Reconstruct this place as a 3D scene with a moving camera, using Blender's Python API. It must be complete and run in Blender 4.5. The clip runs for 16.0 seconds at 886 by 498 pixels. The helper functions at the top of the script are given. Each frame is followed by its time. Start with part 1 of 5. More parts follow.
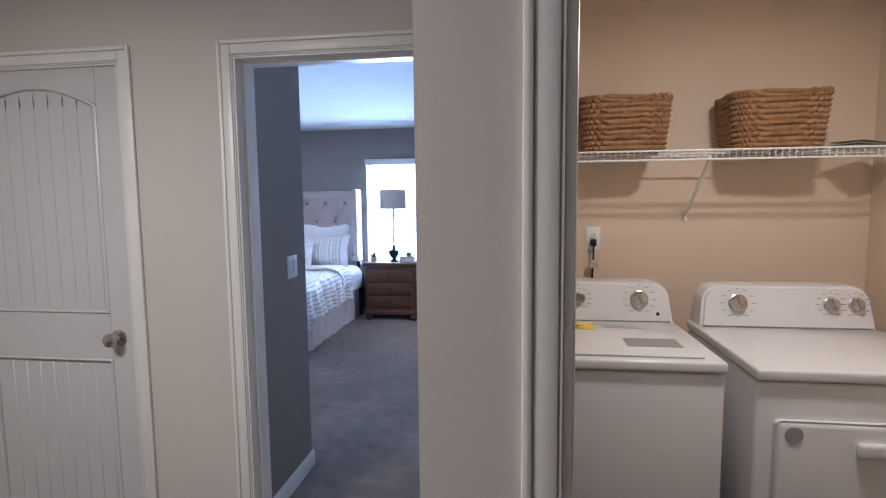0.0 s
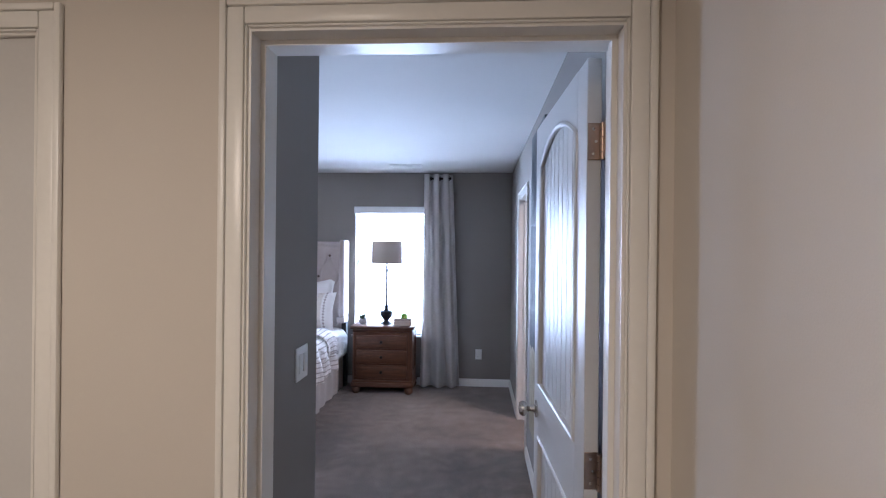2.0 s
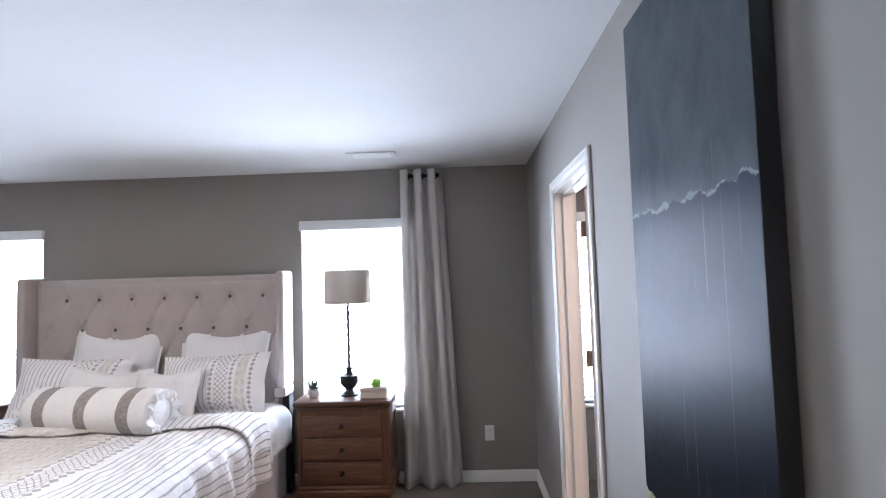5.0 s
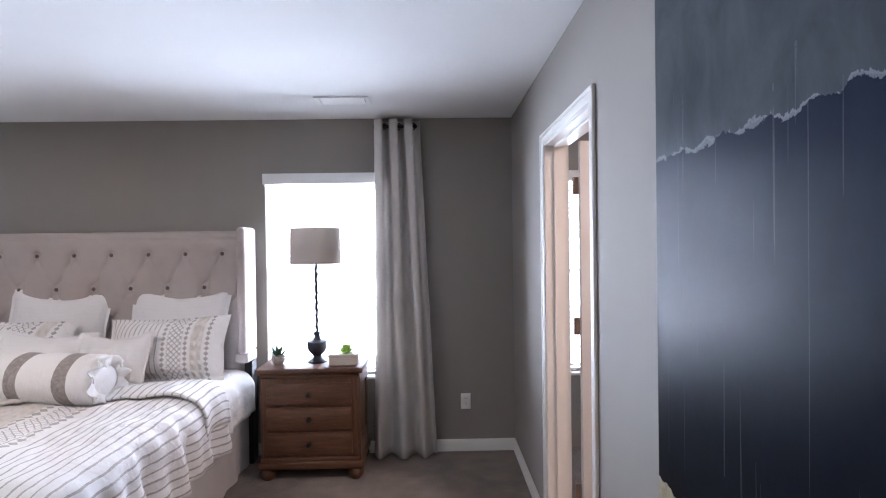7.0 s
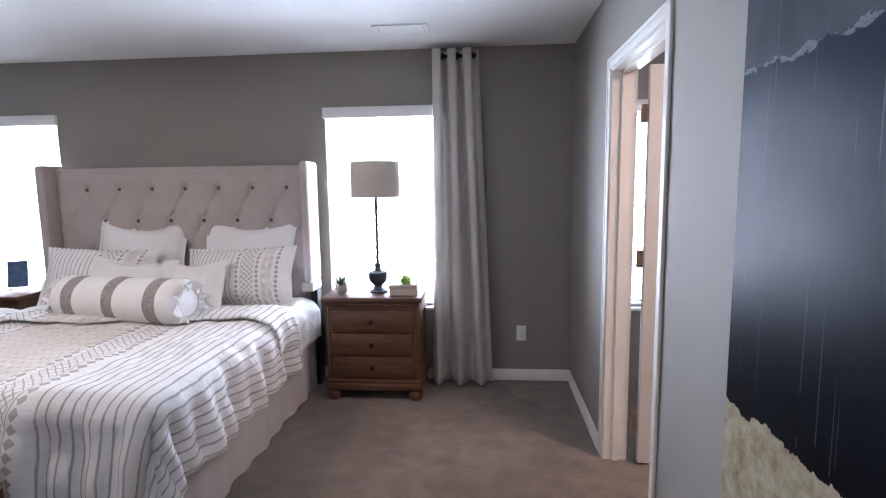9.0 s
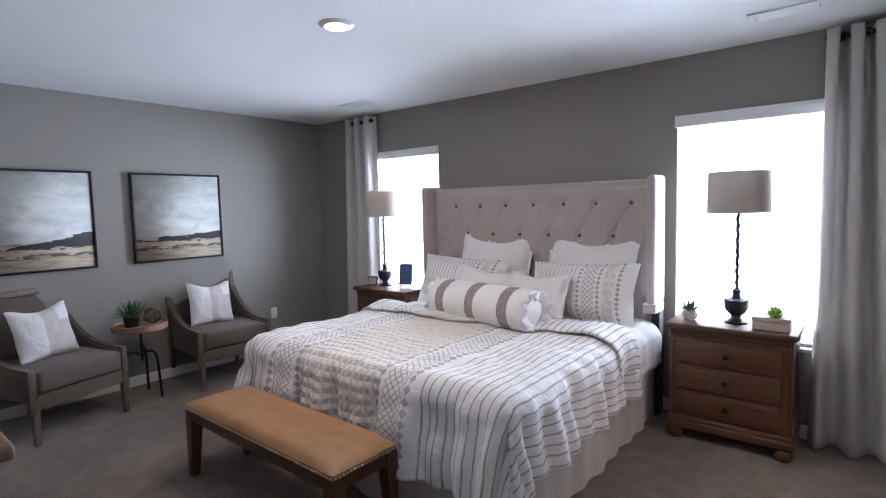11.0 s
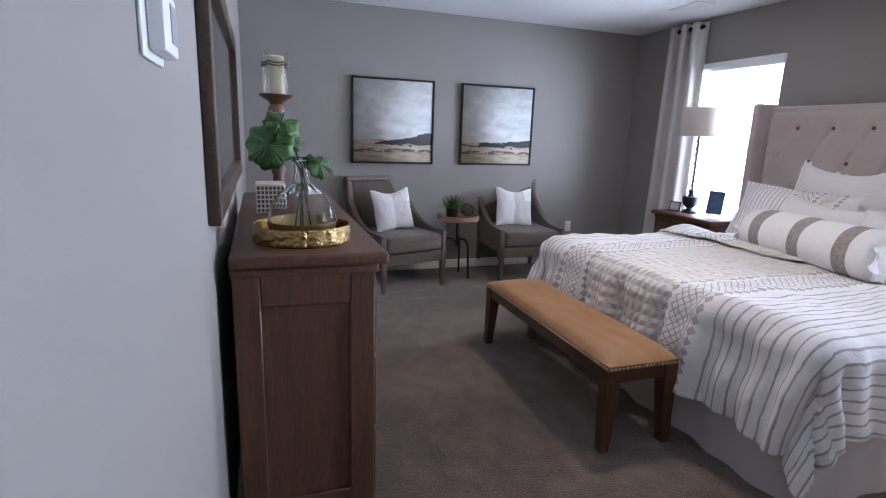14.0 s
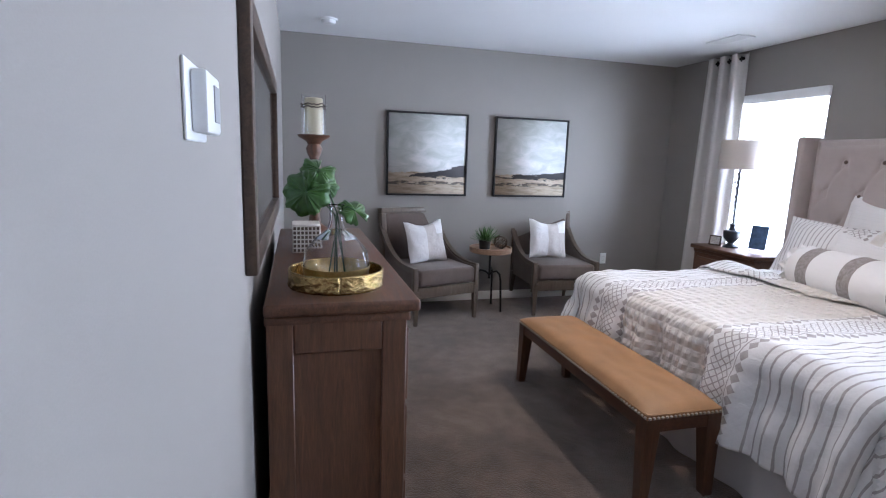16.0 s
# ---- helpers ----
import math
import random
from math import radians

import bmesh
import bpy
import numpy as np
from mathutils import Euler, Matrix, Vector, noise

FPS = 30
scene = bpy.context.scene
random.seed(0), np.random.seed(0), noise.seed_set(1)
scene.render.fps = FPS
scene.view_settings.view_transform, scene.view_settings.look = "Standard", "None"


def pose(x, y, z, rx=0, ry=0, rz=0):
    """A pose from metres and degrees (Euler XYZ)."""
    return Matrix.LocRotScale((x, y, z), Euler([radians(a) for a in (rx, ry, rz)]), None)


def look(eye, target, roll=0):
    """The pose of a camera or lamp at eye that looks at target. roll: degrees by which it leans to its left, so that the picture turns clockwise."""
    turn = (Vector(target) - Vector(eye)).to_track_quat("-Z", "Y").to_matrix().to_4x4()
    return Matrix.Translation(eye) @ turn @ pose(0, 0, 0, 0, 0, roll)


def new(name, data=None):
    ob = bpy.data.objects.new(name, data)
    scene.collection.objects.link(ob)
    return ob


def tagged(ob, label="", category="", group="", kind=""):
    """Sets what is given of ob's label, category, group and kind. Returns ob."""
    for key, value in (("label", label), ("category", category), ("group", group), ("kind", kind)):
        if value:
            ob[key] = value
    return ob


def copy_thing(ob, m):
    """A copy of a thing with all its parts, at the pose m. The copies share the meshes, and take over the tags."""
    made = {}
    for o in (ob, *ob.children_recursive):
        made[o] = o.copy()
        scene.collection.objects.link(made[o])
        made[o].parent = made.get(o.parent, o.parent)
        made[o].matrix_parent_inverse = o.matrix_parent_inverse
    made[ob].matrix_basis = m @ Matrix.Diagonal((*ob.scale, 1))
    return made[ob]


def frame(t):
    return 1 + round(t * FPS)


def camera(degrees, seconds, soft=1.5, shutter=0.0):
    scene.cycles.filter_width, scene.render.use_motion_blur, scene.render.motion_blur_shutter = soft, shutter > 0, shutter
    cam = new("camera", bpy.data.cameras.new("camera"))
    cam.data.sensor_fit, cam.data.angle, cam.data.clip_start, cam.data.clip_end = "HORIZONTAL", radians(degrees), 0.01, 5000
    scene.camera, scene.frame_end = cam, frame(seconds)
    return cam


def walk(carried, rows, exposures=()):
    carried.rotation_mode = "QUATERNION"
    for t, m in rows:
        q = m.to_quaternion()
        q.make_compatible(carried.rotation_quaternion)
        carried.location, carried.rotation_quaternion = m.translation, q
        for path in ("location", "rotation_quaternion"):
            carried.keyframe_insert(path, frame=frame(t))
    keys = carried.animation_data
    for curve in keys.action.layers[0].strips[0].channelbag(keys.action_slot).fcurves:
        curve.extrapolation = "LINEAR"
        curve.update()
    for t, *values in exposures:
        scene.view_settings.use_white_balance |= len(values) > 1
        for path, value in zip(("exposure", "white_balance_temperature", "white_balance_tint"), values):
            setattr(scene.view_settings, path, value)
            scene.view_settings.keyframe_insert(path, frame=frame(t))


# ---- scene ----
cam = camera(80.9, 16.0, soft=1.15)
PATH = [
    (0, (0.147, 2.781, 1.499), (-0.127, 4.753, 1.313), -0.6),
    (0.5, (0.018, 2.798, 1.511), (-0.366, 4.754, 1.35), -0.5),
    (1, (-0.139, 2.995, 1.527), (-0.529, 4.953, 1.403), 0.1),
    (1.5, (-0.278, 3.261, 1.543), (-0.581, 5.236, 1.47), 0.7),
    (2, (-0.389, 3.544, 1.568), (-0.52, 5.539, 1.567), 0.6),
    (2.5, (-0.447, 3.881, 1.577), (-0.54, 5.879, 1.611), 0.3),
    (3, (-0.475, 4.246, 1.6), (-0.495, 6.245, 1.666), 0.2),
    (3.5, (-0.529, 4.574, 1.603), (-0.459, 6.571, 1.693), -0.1),
    (4, (-0.538, 4.913, 1.578), (-0.509, 6.911, 1.658), -0.7),
    (4.2, (-0.532, 5.041, 1.549), (-0.558, 7.038, 1.66), -0.7),
    (6.3, (-0.585, 5.682, 1.584), (-0.658, 7.677, 1.698), -2.1),
    (6.5, (-0.582, 5.694, 1.572), (-0.627, 7.691, 1.654), -1.7),
    (7, (-0.581, 5.695, 1.53), (-0.545, 7.694, 1.506), -0.8),
    (7.5, (-0.588, 5.689, 1.478), (-0.496, 7.683, 1.347), -0.3),
    (8, (-0.58, 5.677, 1.469), (-0.505, 7.665, 1.267), -0.3),
    (8.2, (-0.584, 5.675, 1.492), (-0.54, 7.661, 1.259), -0.4),
    (10.3, (-0.782, 5.674, 1.453), (-1.555, 7.505, 1.237), -1.4),
    (10.5, (-0.805, 5.676, 1.45), (-1.706, 7.45, 1.247), -1.5),
    (11, (-0.8, 5.711, 1.474), (-2.055, 7.259, 1.314), -1.4),
    (11.5, (-0.795, 5.695, 1.479), (-2.339, 6.961, 1.357), -1.3),
    (12, (-0.787, 5.645, 1.492), (-2.541, 6.604, 1.421), -1.1),
    (12.5, (-0.78, 5.61, 1.474), (-2.616, 6.401, 1.39), 0.3),
    (13, (-0.755, 5.603, 1.416), (-2.633, 6.271, 1.25), 1.6),
    (13.5, (-0.755, 5.605, 1.373), (-2.627, 6.242, 1.074), 2.0),
    (14, (-0.746, 5.621, 1.341), (-2.587, 6.273, 0.911), 2.0),
    (14.5, (-0.749, 5.632, 1.311), (-2.562, 6.291, 0.786), 2.3),
    (15, (-0.746, 5.635, 1.308), (-2.565, 6.269, 0.771), 2.4),
    (15.5, (-0.749, 5.631, 1.337), (-2.603, 6.221, 0.874), 2.4),
    (16, (-0.766, 5.625, 1.403), (-2.663, 6.16, 1.063), 1.9),
]
EXPOSURES = [(0, -0.1, 4450, 8), (1.5, -0.15, 4950, 11), (2.5, -0.25, 5250, 9), (3.0, -0.22, 5350, 8), (4.2, 0.0, 5700, 8), (6.5, -0.12, 6000, 12), (8.0, -0.22, 5950, 12), (10.3, -0.15, 5900, 10), (11.0, -0.4, 5850, 10), (11.5, -0.48, 5850, 10), (12.5, -0.5, 5850, 11), (13.5, -0.3, 5750, 12), (14.5, -0.25, 5700, 12), (15.2, -0.1, 5700, 12), (16, -0.05, 5700, 10)]
walk(cam, [(t, look(eye, target, roll)) for t, eye, target, roll in PATH], EXPOSURES)

# ---------------------------------------------------------------- world and lamps
world = bpy.data.worlds.new("sky")
scene.world = world
world.use_nodes = True
sky = world.node_tree.nodes.new("ShaderNodeTexSky")
sky.sky_type, sky.sun_disc, sky.sun_elevation, sky.sun_rotation = "NISHITA", False, radians(48), radians(200)
back = world.node_tree.nodes["Background"]
back.inputs[1].default_value = 0.12
world.node_tree.links.new(sky.outputs[0], back.inputs[0])


def area(name, eye, target, w, h, watts, color, round_=False):
    d = bpy.data.lights.new(name, "AREA")
    d.shape = "ELLIPSE" if round_ else "RECTANGLE"
    d.size, d.size_y, d.energy, d.color = w, h, watts, color
    ob = new(name, d)
    ob.matrix_world = look(eye, target)
    return ob


def daylight(name, x, z, w, h, watts):
    return area(name, (x, 9.63, z), (x, 5.0, z), w, h, watts, DAY)


DAY = (0.78, 0.85, 1.0)
WARM = (1.0, 0.74, 0.49)
daylight("window_daylight_east", -1.365, 1.30, 0.84, 1.42, 280)
daylight("window_daylight_west", -4.34, 1.30, 0.84, 1.42, 205)
daylight("window_daylight_bath", 0.62, 1.30, 0.60, 1.42, 70)
area("recessed_lamp_light", (-2.975, 7.555, 2.405), (-2.975, 7.555, 0), 0.11, 0.11, 19, (1.0, 0.78, 0.61), True)
area("hall_lamp_light", (-1.25, 2.95, 2.36), (-1.25, 2.95, 0), 0.4, 0.4, 46, WARM, True)
area("laundry_lamp_light", (1.0, 4.2, 2.36), (1.0, 4.2, 0), 0.13, 0.13, 18, (1.0, 0.72, 0.45), True)
area("bath_lamp_light", (1.0, 7.5, 2.38), (1.0, 7.5, 0), 0.4, 0.4, 45, (1.0, 0.72, 0.58), True)


# ---------------------------------------------------------------- materials
def nodes_of(name):
    m = bpy.data.materials.new(name)
    m.use_nodes = True
    nt = m.node_tree
    return m, nt, nt.nodes["Principled BSDF"]


def put(nt, sock, v):
    if isinstance(v, bpy.types.NodeSocket):
        nt.links.new(v, sock)
    elif v is not None:
        sock.default_value = v


def mth(nt, op, a, b=None, c=None):
    n = nt.nodes.new("ShaderNodeMath")
    n.operation = op
    put(nt, n.inputs[0], a), put(nt, n.inputs[1], b), put(nt, n.inputs[2], c)
    return n.outputs[0]


def coords(nt, kind="Object"):
    return nt.nodes.new("ShaderNodeTexCoord").outputs[kind]


def axes(nt, vec):
    n = nt.nodes.new("ShaderNodeSeparateXYZ")
    nt.links.new(vec, n.inputs[0])
    return n.outputs


def stretch(nt, vec, scale):
    n = nt.nodes.new("ShaderNodeMapping")
    nt.links.new(vec, n.inputs[0])
    n.inputs["Scale"].default_value = scale
    return n.outputs[0]


def noisy(nt, vec, scale, detail=4.0, rough=0.55, distort=0.0):
    n = nt.nodes.new("ShaderNodeTexNoise")
    nt.links.new(vec, n.inputs["Vector"])
    n.inputs["Scale"].default_value, n.inputs["Detail"].default_value = scale, detail
    n.inputs["Roughness"].default_value, n.inputs["Distortion"].default_value = rough, distort
    return n.outputs["Fac"]


def ramp(nt, fac, stops):
    n = nt.nodes.new("ShaderNodeValToRGB")
    e = n.color_ramp.elements
    while len(e) < len(stops):
        e.new(0.5)
    for i, (p, c) in enumerate(stops):
        e[i].position, e[i].color = p, (*c, 1)
    nt.links.new(fac, n.inputs[0])
    return n.outputs[0]


def blend(nt, fac, a, b):
    n = nt.nodes.new("ShaderNodeMix")
    n.data_type = "RGBA"
    put(nt, n.inputs[0], fac)
    put(nt, n.inputs[6], (*a, 1) if isinstance(a, tuple) else a)
    put(nt, n.inputs[7], (*b, 1) if isinstance(b, tuple) else b)
    return n.outputs[2]


def bumped(nt, bsdf, height, strength, dist):
    n = nt.nodes.new("ShaderNodeBump")
    n.inputs["Strength"].default_value, n.inputs["Distance"].default_value = strength, dist
    nt.links.new(height, n.inputs["Height"])
    nt.links.new(n.outputs[0], bsdf.inputs["Normal"])


def plain(name, color, rough=0.5, metal=0.0, vary=0.08, scale=6.0, grain=150.0, bump=0.15, dist=0.0006, shine=0.5, sheen=0.0):
    """A painted, cast or woven surface with broad and fine variation."""
    m, nt, b = nodes_of(name)
    co = coords(nt)
    wide, fine = noisy(nt, co, scale), noisy(nt, co, grain, 3.0)
    lo, hi = tuple(max(0, c * (1 - vary)) for c in color), tuple(min(1, c * (1 + vary)) for c in color)
    nt.links.new(ramp(nt, mth(nt, "ADD", mth(nt, "MULTIPLY", wide, 0.65), mth(nt, "MULTIPLY", fine, 0.35)), [(0.32, lo), (0.68, hi)]), b.inputs["Base Color"])
    nt.links.new(mth(nt, "MULTIPLY_ADD", wide, 0.16, rough - 0.08), b.inputs["Roughness"])
    b.inputs["Metallic"].default_value = metal
    b.inputs["Specular IOR Level"].default_value = shine
    b.inputs["Sheen Weight"].default_value = sheen
    if bump:
        bumped(nt, b, fine, bump, dist)
    return m


def wood(name, dark, light, along=(1.5, 14, 14), rough=0.42):
    m, nt, b = nodes_of(name)
    co = coords(nt)
    rnd = nt.nodes.new("ShaderNodeObjectInfo").outputs["Random"]
    v = nt.nodes.new("ShaderNodeVectorMath")
    v.operation = "ADD"
    nt.links.new(stretch(nt, co, along), v.inputs[0])
    nt.links.new(rnd, v.inputs[1])
    grain = noisy(nt, v.outputs[0], 3.2, 8.0, 0.62, 1.1)
    fine = noisy(nt, stretch(nt, co, tuple(9 * a for a in along)), 2.0, 3.0)
    knots = noisy(nt, co, 3.0, 2.0)
    f = mth(nt, "ADD", mth(nt, "MULTIPLY", grain, 0.7), mth(nt, "MULTIPLY", fine, 0.3))
    col = ramp(nt, f, [(0.3, dark), (0.55, tuple((a + c) / 2 for a, c in zip(dark, light))), (0.72, light)])
    nt.links.new(blend(nt, mth(nt, "MULTIPLY", knots, 0.35), col, dark), b.inputs["Base Color"])
    nt.links.new(mth(nt, "MULTIPLY_ADD", grain, 0.25, rough - 0.1), b.inputs["Roughness"])
    bumped(nt, b, f, 0.2, 0.0012)
    return m


def carpet_material():
    m, nt, b = nodes_of("carpet")
    co = coords(nt)
    wide, mid, fine = noisy(nt, co, 1.6, 3.0), noisy(nt, co, 9.0, 4.0), noisy(nt, co, 140.0, 3.0, 0.75)
    tuft = nt.nodes.new("ShaderNodeTexVoronoi")
    nt.links.new(co, tuft.inputs["Vector"])
    tuft.inputs["Scale"].default_value = 170.0
    f = mth(nt, "ADD", mth(nt, "MULTIPLY", wide, 0.3), mth(nt, "ADD", mth(nt, "MULTIPLY", mid, 0.25), mth(nt, "MULTIPLY", fine, 0.45)))
    nt.links.new(ramp(nt, f, [(0.36, (0.065, 0.046, 0.034)), (0.5, (0.16, 0.118, 0.09)), (0.64, (0.31, 0.24, 0.19))]), b.inputs["Base Color"])
    b.inputs["Roughness"].default_value, b.inputs["Specular IOR Level"].default_value, b.inputs["Sheen Weight"].default_value = 0.95, 0.1, 0.3
    bumped(nt, b, mth(nt, "ADD", mth(nt, "MULTIPLY", tuft.outputs["Distance"], -0.8), mth(nt, "MULTIPLY", mid, 1.2)), 0.9, 0.008)
    return m


def band(nt, x, lo, hi):
    return mth(nt, "MULTIPLY", mth(nt, "GREATER_THAN", x, lo), mth(nt, "LESS_THAN", x, hi))


def saw(nt, x, period):
    """Distance from the middle of each period, 0 to 0.5."""
    return mth(nt, "ABSOLUTE", mth(nt, "SUBTRACT", mth(nt, "FRACT", mth(nt, "DIVIDE", x, period)), 0.5))


def diamonds(nt, u, v, at, half, period):
    d = mth(nt, "DIVIDE", mth(nt, "ABSOLUTE", mth(nt, "SUBTRACT", u, at)), half)
    return mth(nt, "LESS_THAN", mth(nt, "ADD", d, mth(nt, "MULTIPLY", saw(nt, v, period), 2.0)), 0.95)


def lattice(nt, u, v, period):
    a = saw(nt, mth(nt, "ADD", u, v), period)
    c = saw(nt, mth(nt, "SUBTRACT", u, v), period)
    return mth(nt, "LESS_THAN", mth(nt, "MINIMUM", a, c), 0.1)


def any_of(nt, *fs):
    out = fs[0]
    for f in fs[1:]:
        out = mth(nt, "MAXIMUM", out, f)
    return out


def cloth(name, pattern, base=(0.85, 0.84, 0.83), ink=(0.36, 0.325, 0.31), weave=900.0, crinkle=0.5):
    m, nt, b = nodes_of(name)
    uv = axes(nt, coords(nt, "UV"))
    co = coords(nt)
    wob = mth(nt, "MULTIPLY", mth(nt, "SUBTRACT", noisy(nt, co, 14.0, 3.0), 0.5), 0.012)
    u, v = mth(nt, "ADD", uv[0], wob), mth(nt, "ADD", uv[1], wob)
    mask, col = pattern(nt, u, v)
    fade = mth(nt, "MULTIPLY_ADD", noisy(nt, co, 60.0, 3.0), 0.5, 0.55)
    cream = blend(nt, col if col is not None else 0.0, base, (0.76, 0.72, 0.66))
    nt.links.new(blend(nt, mth(nt, "MINIMUM", mth(nt, "MULTIPLY", mask, fade), 1.0), cream, ink), b.inputs["Base Color"])
    b.inputs["Roughness"].default_value, b.inputs["Specular IOR Level"].default_value, b.inputs["Sheen Weight"].default_value = 0.9, 0.15, 0.15
    h = mth(nt, "ADD", mth(nt, "MULTIPLY", noisy(nt, co, 16.0, 5.0, 0.6, 0.6), crinkle), mth(nt, "MULTIPLY", noisy(nt, co, weave, 2.0), 0.05))
    h = mth(nt, "ADD", h, mth(nt, "MULTIPLY", mask, 0.12))
    if col is not None:
        tuft = mth(nt, "MULTIPLY", mth(nt, "MULTIPLY", saw(nt, u, 0.045), saw(nt, v, 0.06)), mth(nt, "MULTIPLY", col, 5.0))
        h = mth(nt, "ADD", h, tuft)
    bumped(nt, b, h, 0.7, 0.03)
    return m


def quilt_pattern(nt, u, v):
    s = mth(nt, "ABSOLUTE", mth(nt, "ADD", u, 0.09))
    lines = mth(nt, "MULTIPLY", mth(nt, "LESS_THAN", saw(nt, s, 0.046), 0.10), mth(nt, "GREATER_THAN", s, 0.58))
    cols = any_of(nt, diamonds(nt, s, v, 0.54, 0.024, 0.050), diamonds(nt, s, v, 0.34, 0.024, 0.050))
    net = mth(nt, "MULTIPLY", lattice(nt, s, v, 0.040), band(nt, s, 0.38, 0.50))
    edge = band(nt, s, 0.508, 0.514)
    return any_of(nt, lines, cols, net, edge), mth(nt, "MULTIPLY", mth(nt, "LESS_THAN", s, 0.32), 0.8)


def sham_pattern(nt, u, v):
    lines = mth(nt, "MULTIPLY", mth(nt, "LESS_THAN", saw(nt, u, 0.032), 0.10), mth(nt, "LESS_THAN", u, 0.0))
    cols = any_of(nt, *(diamonds(nt, u, v, a, 0.016, 0.032) for a in (0.03, 0.17, 0.30)))
    net = mth(nt, "MULTIPLY", lattice(nt, u, v, 0.034), band(nt, u, 0.055, 0.145))
    return any_of(nt, lines, cols, net), mth(nt, "MULTIPLY", band(nt, u, 0.20, 0.27), 0.8)


def bolster_pattern(nt, u, v):
    return any_of(nt, *(band(nt, u, a, a + 0.085) for a in (-0.34, -0.045, 0.25))), None


def block_pattern(nt, u, v):
    """Two-tone cushion: a taupe panel beside a white one."""
    return mth(nt, "MULTIPLY", any_of(nt, band(nt, u, -0.02, 0.09), mth(nt, "MULTIPLY", mth(nt, "GREATER_THAN", u, -0.02), mth(nt, "LESS_THAN", v, 0.06))), 0.6), None


def white_pattern(nt, u, v):
    return mth(nt, "MULTIPLY", mth(nt, "LESS_THAN", saw(nt, v, 0.03), 0.05), 0.08), None


def landscape(name, seed, hill):
    """Soft clouds over a dark band of hills and pale sand."""
    m, nt, b = nodes_of(name)
    uv = coords(nt, "UV")
    u, v, _ = axes(nt, uv)
    n1 = noisy(nt, stretch(nt, uv, (2.2, 4.5, 1 + seed)), 1.6, 5.0, 0.6, 0.8)
    n2 = noisy(nt, stretch(nt, uv, (3.0, 16.0, 3 + seed)), 1.5, 5.0, 0.65, 0.3)
    clouds = ramp(nt, mth(nt, "MULTIPLY_ADD", v, -0.15, mth(nt, "ADD", n1, 0.05)), [(0.3, (0.50, 0.52, 0.48)), (0.48, (0.62, 0.63, 0.60)), (0.66, (0.78, 0.76, 0.74))])
    w = mth(nt, "MULTIPLY_ADD", mth(nt, "SUBTRACT", n2, 0.5), 0.16, v)
    sand = ramp(nt, n2, [(0.35, (0.42, 0.33, 0.23)), (0.5, (0.60, 0.50, 0.37)), (0.65, (0.70, 0.62, 0.50))])
    ridge = mth(nt, "MULTIPLY_ADD", mth(nt, "SUBTRACT", u, 0.5), hill, 0.275)
    land = mth(nt, "MULTIPLY", mth(nt, "LESS_THAN", w, ridge), mth(nt, "GREATER_THAN", w, 0.215))
    streak = band(nt, w, 0.125, 0.15)
    c = blend(nt, mth(nt, "LESS_THAN", w, 0.27), clouds, sand)
    nt.links.new(blend(nt, any_of(nt, land, mth(nt, "MULTIPLY", streak, 0.8)), c, (0.055, 0.05, 0.05)), b.inputs["Base Color"])
    b.inputs["Roughness"].default_value = 0.55
    bumped(nt, b, n2, 0.3, 0.002)
    return m


